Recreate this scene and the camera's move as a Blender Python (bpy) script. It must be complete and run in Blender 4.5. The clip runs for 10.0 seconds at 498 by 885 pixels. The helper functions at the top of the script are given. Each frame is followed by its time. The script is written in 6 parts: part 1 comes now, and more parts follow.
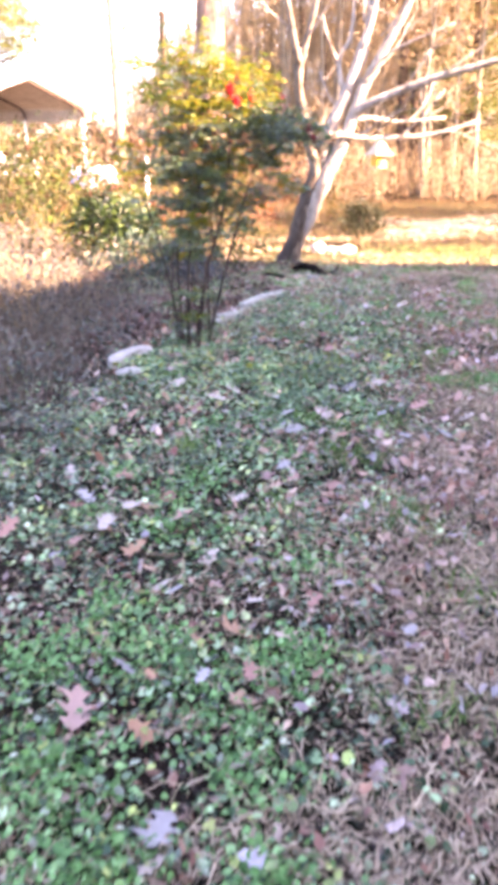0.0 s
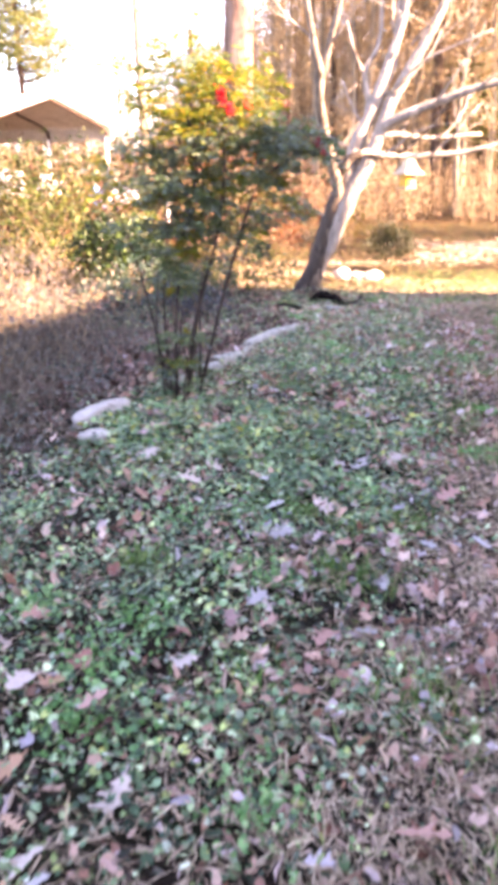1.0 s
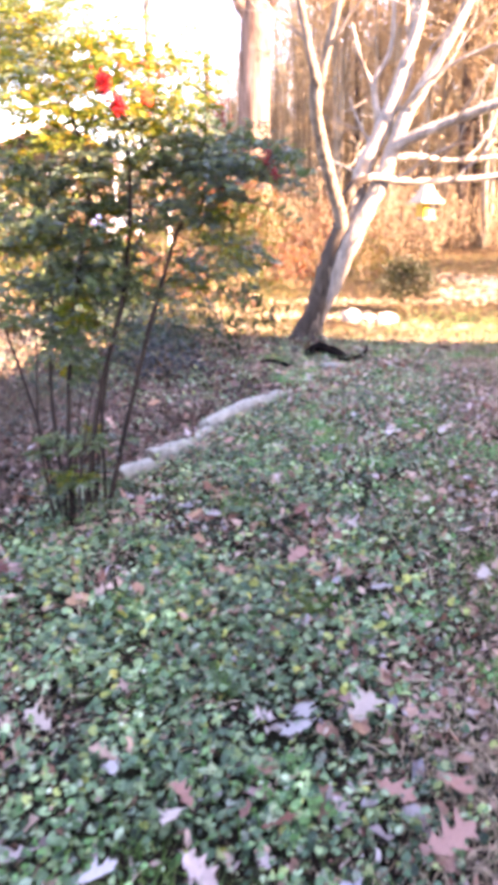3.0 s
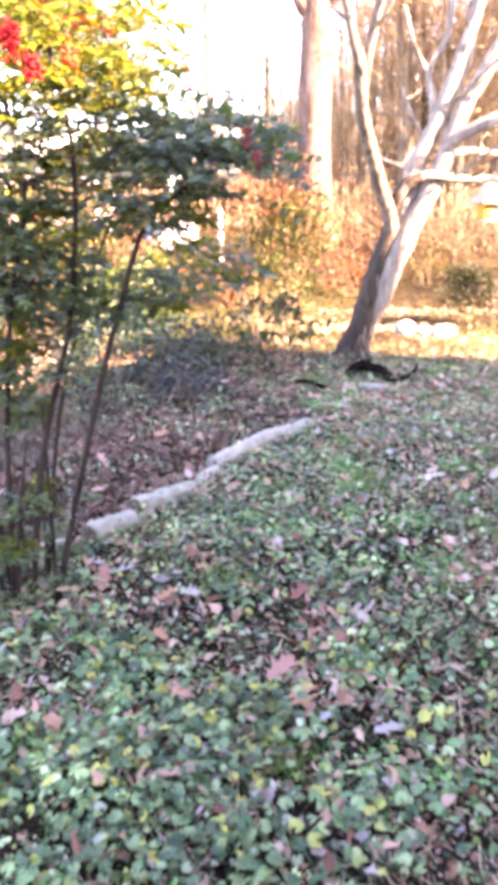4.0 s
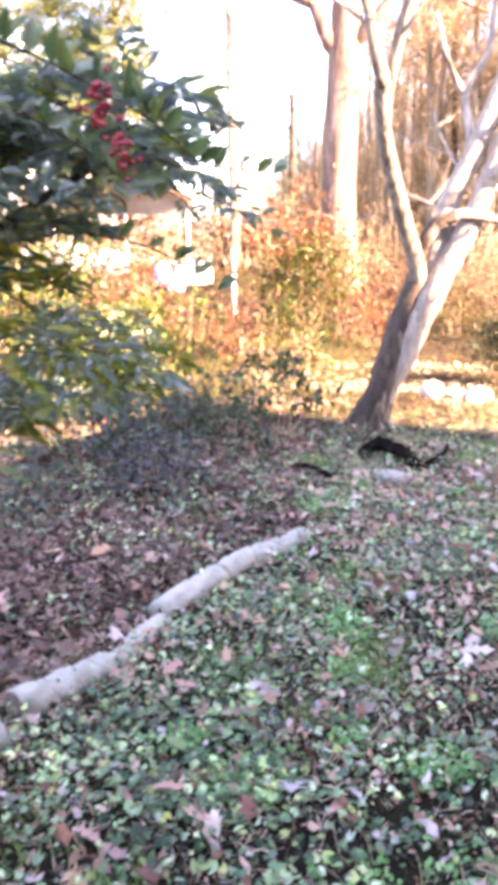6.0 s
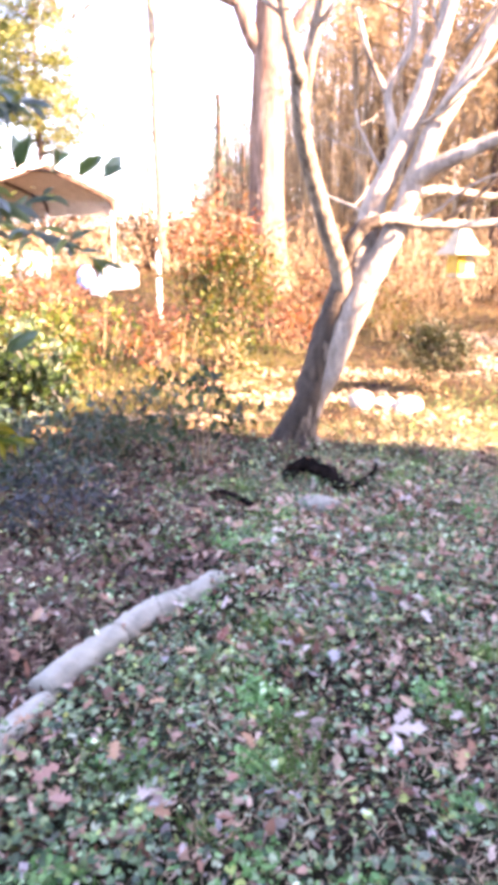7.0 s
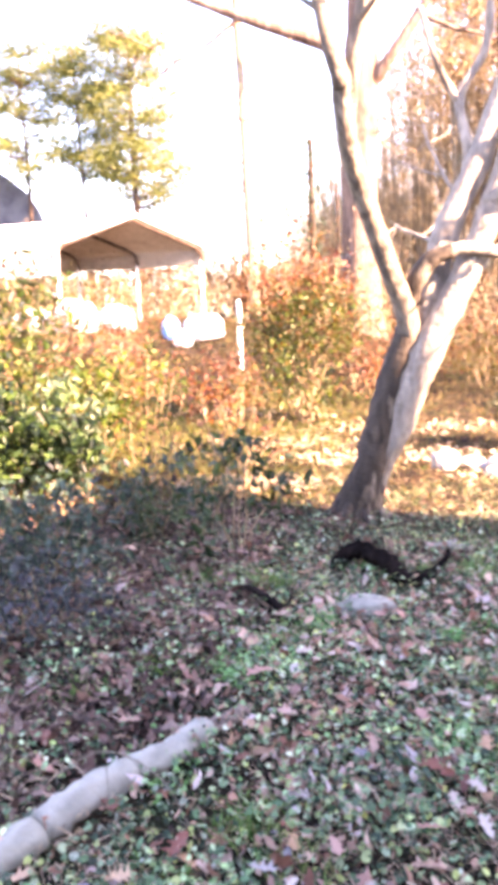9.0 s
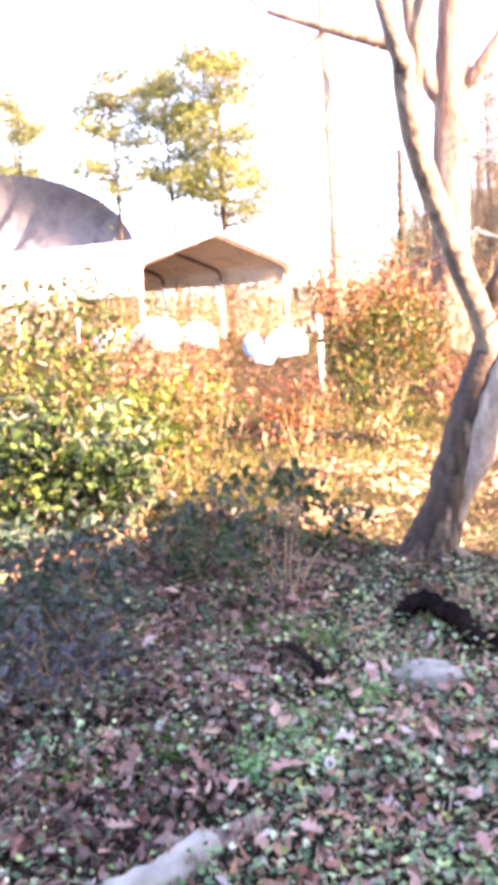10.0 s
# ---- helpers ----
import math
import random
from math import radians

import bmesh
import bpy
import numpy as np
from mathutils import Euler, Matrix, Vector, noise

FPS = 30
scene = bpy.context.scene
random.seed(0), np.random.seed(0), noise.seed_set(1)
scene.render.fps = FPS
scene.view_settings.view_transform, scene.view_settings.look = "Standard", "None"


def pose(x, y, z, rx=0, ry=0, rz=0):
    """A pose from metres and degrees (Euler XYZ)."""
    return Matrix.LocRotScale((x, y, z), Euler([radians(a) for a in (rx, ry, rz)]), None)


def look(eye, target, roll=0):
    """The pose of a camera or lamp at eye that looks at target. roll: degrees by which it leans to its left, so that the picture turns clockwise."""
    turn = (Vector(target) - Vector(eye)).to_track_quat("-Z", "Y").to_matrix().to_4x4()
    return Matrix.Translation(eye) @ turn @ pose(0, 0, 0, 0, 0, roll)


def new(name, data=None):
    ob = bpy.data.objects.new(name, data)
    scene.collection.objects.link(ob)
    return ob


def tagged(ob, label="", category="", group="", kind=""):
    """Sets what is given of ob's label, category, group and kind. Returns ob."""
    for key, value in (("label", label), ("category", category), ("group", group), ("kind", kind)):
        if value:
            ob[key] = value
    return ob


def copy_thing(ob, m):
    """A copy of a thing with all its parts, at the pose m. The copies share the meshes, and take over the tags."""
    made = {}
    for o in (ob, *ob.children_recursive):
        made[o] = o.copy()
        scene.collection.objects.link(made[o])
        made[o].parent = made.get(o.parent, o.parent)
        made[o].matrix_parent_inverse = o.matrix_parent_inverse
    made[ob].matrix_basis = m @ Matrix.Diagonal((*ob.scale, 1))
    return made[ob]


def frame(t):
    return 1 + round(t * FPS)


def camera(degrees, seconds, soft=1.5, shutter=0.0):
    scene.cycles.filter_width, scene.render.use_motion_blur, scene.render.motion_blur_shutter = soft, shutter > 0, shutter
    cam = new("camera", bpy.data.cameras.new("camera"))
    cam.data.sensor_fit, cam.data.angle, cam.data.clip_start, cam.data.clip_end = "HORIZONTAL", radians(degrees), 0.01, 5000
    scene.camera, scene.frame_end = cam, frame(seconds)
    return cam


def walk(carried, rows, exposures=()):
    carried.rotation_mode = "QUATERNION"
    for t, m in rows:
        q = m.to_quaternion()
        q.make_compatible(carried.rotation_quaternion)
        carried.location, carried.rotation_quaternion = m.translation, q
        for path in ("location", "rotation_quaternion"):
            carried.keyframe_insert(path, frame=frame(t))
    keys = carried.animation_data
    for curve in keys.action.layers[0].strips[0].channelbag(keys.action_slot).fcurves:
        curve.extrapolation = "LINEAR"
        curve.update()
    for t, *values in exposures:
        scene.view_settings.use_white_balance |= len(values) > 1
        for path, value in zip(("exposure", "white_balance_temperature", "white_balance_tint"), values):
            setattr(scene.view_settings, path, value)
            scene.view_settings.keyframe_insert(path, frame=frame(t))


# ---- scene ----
cam = camera(33.8, 10.0, soft=7.0, shutter=0.3)
PATH = [
    (0, (0.027, 0.09, 1.456), (0.023, 1.989, 0.829), -0.4),
    (0.5, (0.166, 0.674, 1.465), (0.13, 2.579, 0.859), -0.2),
    (1, (0.272, 1.261, 1.472), (0.193, 3.172, 0.886), -0.4),
    (1.5, (0.342, 1.814, 1.488), (0.238, 3.728, 0.918), -0.7),
    (2, (0.402, 2.319, 1.523), (0.303, 4.242, 0.98), -0.7),
    (2.5, (0.56, 2.794, 1.55), (0.436, 4.717, 1.012), -0.6),
    (2.7, (0.61, 2.984, 1.531), (0.486, 4.907, 0.998), -0.5),
    (3.8, (0.957, 4.062, 1.508), (0.676, 5.974, 0.995), -1.0),
    (4, (0.961, 4.245, 1.497), (0.654, 6.154, 0.987), -1.1),
    (4.5, (0.944, 4.68, 1.498), (0.511, 6.572, 1.015), -1.1),
    (5, (0.974, 5.137, 1.503), (0.455, 7.016, 1.055), -0.3),
    (5.5, (0.946, 5.545, 1.509), (0.531, 7.461, 1.111), 0.5),
    (5.7, (0.955, 5.68, 1.522), (0.558, 7.597, 1.112), 0.1),
    (6.8, (1.044, 6.295, 1.596), (0.804, 8.234, 1.168), -0.2),
    (7, (1.047, 6.399, 1.604), (0.834, 8.343, 1.184), -0.4),
    (7.5, (1.121, 6.624, 1.598), (0.919, 8.576, 1.208), -0.5),
    (8, (1.242, 6.872, 1.627), (0.939, 8.815, 1.264), -0.6),
    (8.5, (1.338, 7.202, 1.578), (0.967, 9.137, 1.24), -1.3),
    (9, (1.349, 7.559, 1.581), (0.876, 9.478, 1.276), -2.4),
    (9.5, (1.419, 7.871, 1.571), (0.815, 9.757, 1.297), -3.4),
    (10, (1.438, 8.212, 1.574), (0.748, 10.072, 1.318), -3.2),
]
walk(cam, [(t, look(eye, target, roll)) for t, eye, target, roll in PATH], [(0.0, 4.24, 7450, 45), (1.0, 4.1, 7500, 45), (1.5, 4.12, 7500, 44), (2.0, 4.2, 7500, 45), (2.5, 4.14, 7500, 45), (4.5, 4.43, 7550, 45), (7.0, 4.22, 7350, 43), (8.5, 4.15, 7350, 43), (10.0, 4.15, 7350, 43)])

# ---- light: low winter sun from the right, clear sky ----
SUN = Vector((0.94, -0.33, 0.60)).normalized()
world = bpy.data.worlds.new("sky")
scene.world = world
world.use_nodes = True
sky = world.node_tree.nodes.new("ShaderNodeTexSky")
sky.sky_type, sky.sun_disc = "NISHITA", False
sky.sun_elevation, sky.sun_rotation = math.asin(SUN.z), math.atan2(SUN.x, SUN.y)
sky.air_density, sky.dust_density, sky.ozone_density = 1.0, 0.6, 1.0
back = world.node_tree.nodes["Background"]
world.node_tree.links.new(sky.outputs[0], back.inputs[0])
back.inputs[1].default_value = 0.094
sun = new("sun", bpy.data.lights.new("sun", "SUN"))
sun.data.energy, sun.data.angle, sun.data.color = 5.0, radians(0.6), (1.0, 0.78, 0.52)
sun.matrix_world = look(SUN * 60, (0, 0, 0))

rng = np.random.default_rng(7)


# ---- mesh tools ----
class Geo:
    """Vertices and faces gathered into one mesh."""

    def __init__(self):
        self.verts, self.faces, self.count = [], [], 0

    def add(self, verts, *faces):
        verts = np.asarray(verts, float).reshape(-1, 3)
        for f in faces:
            f = np.asarray(f, int)
            if f.size:
                self.faces.append(f + self.count)
        self.verts.append(verts)
        self.count += len(verts)
        return self

    def mesh(self, name, material, smooth=True):
        me = bpy.data.meshes.new(name)
        v = np.concatenate(self.verts) if self.verts else np.zeros((0, 3))
        me.vertices.add(len(v))
        me.vertices.foreach_set("co", v.ravel())
        loops = np.concatenate([f.ravel() for f in self.faces])
        sizes = np.concatenate([np.full(len(f), f.shape[1]) for f in self.faces])
        me.loops.add(len(loops))
        me.loops.foreach_set("vertex_index", loops.astype(np.int32))
        me.polygons.add(len(sizes))
        me.polygons.foreach_set("loop_start", np.concatenate([[0], np.cumsum(sizes)[:-1]]).astype(np.int32))
        me.polygons.foreach_set("use_smooth", np.full(len(sizes), smooth))
        me.update(calc_edges=True)
        me.validate()
        if material:
            me.materials.append(material)
        return me


def thing(name, at, label, category, group="", kind=""):
    ob = new(name)
    ob.location = at
    ob.empty_display_size = 0.1
    return tagged(ob, label, category, group, kind)


def part(name, geo, material, parent, label="", smooth=True):
    ob = new(name, geo.mesh(name, material, smooth))
    ob.parent = parent
    return tagged(ob, label)


def solo(name, geo, material, at, label, category, group="", kind="", smooth=True):
    ob = new(name, geo.mesh(name, material, smooth))
    ob.location = at
    return tagged(ob, label, category, group, kind)


def curve_points(pts, n):
    """n points on a smooth curve through pts."""
    pts = np.asarray(pts, float)
    if len(pts) < 3:
        return np.array([pts[0] + (pts[-1] - pts[0]) * a for a in np.linspace(0, 1, n)])
    p = np.vstack([2 * pts[0] - pts[1], pts, 2 * pts[-1] - pts[-2]])
    out = []
    for u in np.linspace(0, len(pts) - 1 - 1e-6, n):
        i, f = int(u), u - int(u)
        a, b, c, d = p[i], p[i + 1], p[i + 2], p[i + 3]
        out.append(0.5 * (2 * b + (c - a) * f + (2 * a - 5 * b + 4 * c - d) * f * f + (3 * b - a - 3 * c + d) * f ** 3))
    return np.array(out)


def tube(geo, pts, radii, sides=6, rough=0.0):
    """A round tapering tube along pts, closed at both ends."""
    pts = np.asarray(pts, float)
    n = len(pts)
    radii = np.broadcast_to(np.asarray(radii, float), (n,))
    tang = np.gradient(pts, axis=0)
    tang /= np.linalg.norm(tang, axis=1)[:, None] + 1e-9
    ref = np.array([1.0, 0, 0]) if abs(tang[0][0]) < 0.8 else np.array([0, 1.0, 0])
    rings, ang = [], np.linspace(0, 2 * np.pi, sides, endpoint=False)
    for i in range(n):
        side = ref - tang[i] * (ref @ tang[i])
        side /= np.linalg.norm(side) + 1e-9
        up = np.cross(tang[i], side)
        ref = side
        r = radii[i] * (1 + rough * rng.normal(size=sides)) if rough else radii[i] * np.ones(sides)
        rings.append(pts[i] + r[:, None] * (np.cos(ang)[:, None] * side + np.sin(ang)[:, None] * up))
    v = np.concatenate(rings + [pts[:1], pts[-1:]])
    k = np.arange(sides)
    quads = np.concatenate([np.stack([i * sides + k, i * sides + (k + 1) % sides, (i + 1) * sides + (k + 1) % sides, (i + 1) * sides + k], 1) for i in range(n - 1)])
    caps = np.concatenate([np.stack([np.full(sides, n * sides), (k + 1) % sides, k], 1), np.stack([np.full(sides, n * sides + 1), (n - 1) * sides + k, (n - 1) * sides + (k + 1) % sides], 1)])
    return geo.add(v, quads, caps)


def box(geo, lo, hi):
    (a, b, c), (d, e, f) = lo, hi
    v = [(a, b, c), (d, b, c), (d, e, c), (a, e, c), (a, b, f), (d, b, f), (d, e, f), (a, e, f)]
    return geo.add(v, [(0, 3, 2, 1), (4, 5, 6, 7), (0, 1, 5, 4), (1, 2, 6, 5), (2, 3, 7, 6), (3, 0, 4, 7)])


def unit(v):
    return v / (np.linalg.norm(v, axis=-1, keepdims=True) + 1e-9)


OVAL = (np.array([(0, 0, 0), (0.3, 0.42, 0.12), (0.68, 0.36, 0.1), (1, 0, -0.06), (0.68, -0.36, 0.1), (0.3, -0.42, 0.12)]), [(0, 3, 2, 1), (0, 5, 4, 3)])
ROUND = (np.array([(0, 0, 0), (0.12, 0.4, 0.1), (0.55, 0.5, 0.12), (0.95, 0.26, 0.02), (0.95, -0.26, 0.02), (0.55, -0.5, 0.12), (0.12, -0.4, 0.1), (0.5, 0, 0)]), [(7, 0, 1, 2), (7, 2, 3, 4), (7, 4, 5, 6)])
BLADE = (np.array([(0, 0.5, 0), (0, -0.5, 0), (0.5, 0.42, 0.1), (0.5, -0.42, 0.1), (1, 0, -0.04)]), [(0, 1, 3, 2)], [(2, 3, 4)])
SPIKE = (np.array([(0, 0.06, 0), (0, -0.06, 0), (0.5, 0.09, 0.06), (0.5, -0.09, 0.06), (1, 0, -0.1)]), [(0, 1, 3, 2)], [(2, 3, 4)])
SCRAP = (np.array([(0, 0.1, 0), (0.35, 0.5, 0.15), (0.7, 0.25, 0.05), (1, 0.3, 0.2), (0.8, -0.3, 0.1), (0.3, -0.45, 0.18)]), [(0, 5, 4, 1), (1, 4, 3, 2)])


def leaves(geo, pos, axis, normal, length, width, template):
    """A leaf of the template's outline at each place."""
    pos, axis, n = np.asarray(pos, float), unit(np.asarray(axis, float)), len(pos)
    side = unit(np.cross(normal, axis))
    normal = np.cross(axis, side)
    t, faces = template[0], template[1:]
    length, width = np.broadcast_to(length, (n,)), np.broadcast_to(width, (n,))
    v = pos[:, None] + axis[:, None] * (t[None, :, :1] * length[:, None, None]) + side[:, None] * (t[None, :, 1:2] * width[:, None, None]) + normal[:, None] * (t[None, :, 2:] * length[:, None, None])
    shift = (np.arange(n) * len(t))[:, None, None]
    return geo.add(v.reshape(-1, 3), *[(np.asarray(f)[None] + shift).reshape(-1, len(f[0])) for f in faces])


def spread(n, up=1.0):
    """n random directions, leaning upwards by up."""
    d = rng.normal(size=(n, 3))
    d[:, 2] += up
    return unit(d)


def step(a, b, x):
    u = np.clip((np.asarray(x, float) - a) / (b - a), 0, 1)
    return u * u * (3 - 2 * u)


def height(x, y):
    """The lie of the land."""
    x, y = np.asarray(x, float), np.asarray(y, float)
    far = step(15, 34, y)
    z = 0.3 * far + 1.05 * far * step(2.0, -6.0, x) + 0.25 * step(-3.0, -9.0, x)
    return z + 0.018 * np.sin(2.3 * x + 0.7 * y) * np.cos(1.7 * y - 0.6 * x) + 0.012 * np.sin(5.1 * x - 1.0) * np.sin(4.3 * y)


# ---- materials ----
def material(name, build, rough=0.8, bump=None, translucent=0.0, metal=0.0, spec=0.4):
    m = bpy.data.materials.new(name)
    m.use_nodes = True
    tree = m.node_tree
    p = tree.nodes["Principled BSDF"]
    p.inputs["Roughness"].default_value, p.inputs["Metallic"].default_value, p.inputs["Specular IOR Level"].default_value = rough, metal, spec
    colour = build(tree)
    tree.links.new(colour, p.inputs["Base Color"])
    if bump:
        scale, strength = bump
        tex = noise_node(tree, scale, 6)
        b = tree.nodes.new("ShaderNodeBump")
        b.inputs["Strength"].default_value, b.inputs["Distance"].default_value = strength, 0.02
        tree.links.new(tex, b.inputs["Height"])
        tree.links.new(b.outputs[0], p.inputs["Normal"])
    if translucent:
        t, mix = tree.nodes.new("ShaderNodeBsdfTranslucent"), tree.nodes.new("ShaderNodeMixShader")
        tree.links.new(colour, t.inputs[0])
        mix.inputs[0].default_value = translucent
        tree.links.new(p.outputs[0], mix.inputs[1])
        tree.links.new(t.outputs[0], mix.inputs[2])
        tree.links.new(mix.outputs[0], tree.nodes["Material Output"].inputs[0])
    return m


def noise_node(tree, scale, detail=4, stretch=(1, 1, 1)):
    n, c, mp = tree.nodes.new("ShaderNodeTexNoise"), tree.nodes.new("ShaderNodeTexCoord"), tree.nodes.new("ShaderNodeMapping")
    n.inputs["Scale"].default_value, n.inputs["Detail"].default_value = scale, detail
    mp.inputs["Scale"].default_value = stretch
    tree.links.new(c.outputs["Object"], mp.inputs[0])
    tree.links.new(mp.outputs[0], n.inputs["Vector"])
    return n.outputs[0]


def ramp_node(tree, value, colours, lo=0.0, hi=1.0):
    r = tree.nodes.new("ShaderNodeValToRGB")
    e = r.color_ramp.elements
    for i, c in enumerate(colours):
        at = lo + (hi - lo) * i / max(1, len(colours) - 1)
        if i < 2:
            e[i].position, e[i].color = at, (*c, 1)
        else:
            e.new(at).color = (*c, 1)
    tree.links.new(value, r.inputs[0])
    return r.outputs[0]


def mix_node(tree, a, b, factor, kind="MIX"):
    n = tree.nodes.new("ShaderNodeMix")
    n.data_type, n.blend_type = "RGBA", kind
    for value, socket in ((factor, n.inputs["Factor"]), (a, n.inputs["A"] if False else n.inputs[6]), (b, n.inputs[7])):
        if isinstance(value, float):
            socket.default_value = value
        elif isinstance(value, tuple):
            socket.default_value = (*value, 1)
        else:
            tree.links.new(value, socket)
    return n.outputs[2]


def island(tree):
    return tree.nodes.new("ShaderNodeNewGeometry").outputs["Random Per Island"]


def per_object(tree):
    return tree.nodes.new("ShaderNodeObjectInfo").outputs["Random"]


def foliage(name, colours, rough=0.5, translucent=0.3, spec=0.4, source=island, clumped=False):
    """Leaves that differ one by one, with mottling on each; clumped ones vary in noise patches, painting bright tufts
    and dark gaps.
    """
    def build(tree):
        c = ramp_node(tree, source(tree), colours)
        if clumped:
            c = mix_node(tree, c, ramp_node(tree, noise_node(tree, 4, 3), [(0.6, 0.64, 0.62), (1.05, 1.05, 1.02), (2.0, 1.95, 1.75)], 0.34, 0.66), 1.0, "MULTIPLY")
        return mix_node(tree, c, ramp_node(tree, noise_node(tree, 45, 3), [(0.55, 0.55, 0.55), (1.25, 1.25, 1.25)], 0.3, 0.7), 0.6, "MULTIPLY")
    return material(name, build, rough, None, translucent, 0, spec)


def mottled(name, colours, scale, fine, rough=0.85, bump=None, stretch=(1, 1, 1), metal=0.0, spec=0.3):
    """A surface with broad patches and a fine grain."""
    def build(tree):
        c = ramp_node(tree, noise_node(tree, scale, 5, stretch), colours, 0.3, 0.7)
        return mix_node(tree, c, ramp_node(tree, noise_node(tree, fine, 4, stretch), [(0.6, 0.6, 0.6), (1.3, 1.3, 1.3)], 0.3, 0.7), 0.7, "MULTIPLY")
    return material(name, build, rough, bump, 0, metal, spec)


# soil set near black to deepen the shade between leaves
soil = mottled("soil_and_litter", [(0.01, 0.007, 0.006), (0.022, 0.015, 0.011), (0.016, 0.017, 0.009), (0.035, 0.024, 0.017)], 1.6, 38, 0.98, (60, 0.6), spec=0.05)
cover_leaf = foliage("ground_cover_leaf", [(0.008, 0.026, 0.012), (0.016, 0.05, 0.022), (0.045, 0.115, 0.052), (0.1, 0.2, 0.095), (0.21, 0.34, 0.185), (0.34, 0.44, 0.29), (0.3, 0.36, 0.11), (0.055, 0.14, 0.066), (0.012, 0.038, 0.018), (0.42, 0.48, 0.37)], 0.5, 0.2, clumped=True)
canopy_leaf = foliage("broad_creeper_leaf", [(0.035, 0.095, 0.045), (0.07, 0.165, 0.07), (0.15, 0.26, 0.11), (0.27, 0.38, 0.18), (0.06, 0.14, 0.065), (0.11, 0.21, 0.085), (0.05, 0.125, 0.06), (0.025, 0.066, 0.032), (0.2, 0.31, 0.14), (0.03, 0.08, 0.04)], 0.45, 0.15, 0.5, clumped=True)
canopy_yellow = foliage("yellowing_creeper_leaf", [(0.4, 0.42, 0.09), (0.3, 0.36, 0.09), (0.42, 0.38, 0.07)], 0.45, 0.15, 0.5)
# ground-cover shade put into a leaf colour; the climbing ivy shares it
cover_dark = foliage("ivy_and_shade_leaf", [(0.014, 0.042, 0.02), (0.028, 0.072, 0.034), (0.05, 0.115, 0.055)], 0.55, 0.15)
grass_mat = foliage("grass_blade", [(0.05, 0.12, 0.03), (0.1, 0.17, 0.05), (0.19, 0.2, 0.08), (0.34, 0.26, 0.14), (0.46, 0.36, 0.21), (0.26, 0.17, 0.1)], 0.6, 0.2)
straw_mat = foliage("straw", [(0.28, 0.185, 0.115), (0.47, 0.345, 0.225), (0.58, 0.455, 0.31), (0.2, 0.125, 0.09)], 0.7, 0.15)
litter_mat = foliage("leaf_litter", [(0.13, 0.052, 0.033), (0.32, 0.15, 0.1), (0.5, 0.3, 0.21), (0.62, 0.45, 0.36), (0.22, 0.09, 0.06), (0.64, 0.54, 0.52)], 0.6, 0.15)
# darker brown than the litter on open ground
bed_mat = foliage("dark_brown_leaf", [(0.0393, 0.0193, 0.014), (0.0874, 0.0437, 0.0315), (0.166, 0.0874, 0.0629), (0.271, 0.175, 0.131), (0.0568, 0.0288, 0.0209), (0.0306, 0.0157, 0.0122), (0.209, 0.131, 0.105)], 0.7, 0.1)
# copy of the leaf litter, its colours toned for the sunlit lawn
litter_sun = foliage("sunlit_lawn_litter", [(0.0744, 0.0313, 0.00932), (0.126, 0.0548, 0.0153), (0.166, 0.0835, 0.0255), (0.126, 0.0885, 0.0209), (0.189, 0.107, 0.0348)], 0.7, 0.1)
oak_mat = foliage("oak_leaf", [(0.52, 0.33, 0.24), (0.4, 0.2, 0.13), (0.5, 0.41, 0.39), (0.2, 0.07, 0.045), (0.56, 0.4, 0.3), (0.4, 0.37, 0.38), (0.56, 0.37, 0.27), (0.24, 0.085, 0.05), (0.55, 0.36, 0.29)], 0.55, 0.1)
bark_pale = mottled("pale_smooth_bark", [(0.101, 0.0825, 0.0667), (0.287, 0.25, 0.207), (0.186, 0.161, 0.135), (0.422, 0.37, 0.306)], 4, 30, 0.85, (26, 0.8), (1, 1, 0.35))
# lower trunk's shade and sun dapples are painted into this bark
bark_trunk = mottled("shaded_dappled_bark", [(0.016, 0.013, 0.01), (0.06, 0.047, 0.035), (0.028, 0.022, 0.017), (0.21, 0.175, 0.135)], 6, 24, 0.88, (24, 0.9), (1, 1, 0.35))
# limb bark darkened to carry the limb's shaded side
bark_limb = mottled("part_shaded_limb_bark", [(0.0424, 0.0346, 0.0268), (0.198, 0.166, 0.128), (0.0919, 0.0765, 0.0607), (0.339, 0.288, 0.226)], 5, 28, 0.85, (26, 0.8), (1, 1, 0.3))
bark_brown = mottled("brown_ridged_bark", [(0.0273, 0.0164, 0.0117), (0.0585, 0.0367, 0.0265), (0.0975, 0.0647, 0.0484)], 6, 22, 0.9, (14, 0.9), (1, 1, 0.18))
bark_old = mottled("old_furrowed_bark", [(0.06, 0.0372, 0.0285), (0.132, 0.0896, 0.0684), (0.216, 0.151, 0.12)], 5, 20, 0.9, (12, 1.0), (1, 1, 0.14))
bark_grey = mottled("grey_bark", [(0.109, 0.0871, 0.0616), (0.193, 0.161, 0.111), (0.266, 0.223, 0.16)], 5, 20, 0.9, (14, 0.7), (1, 1, 0.2))
twig_mat = mottled("twig", [(0.138, 0.0984, 0.0531), (0.237, 0.17, 0.0978), (0.312, 0.236, 0.139)], 3, 30, 0.85)
cane_mat = mottled("nandina_cane", [(0.014, 0.009, 0.007), (0.03, 0.02, 0.015), (0.055, 0.038, 0.028)], 12, 60, 0.8, (50, 0.5), (1, 1, 0.3))
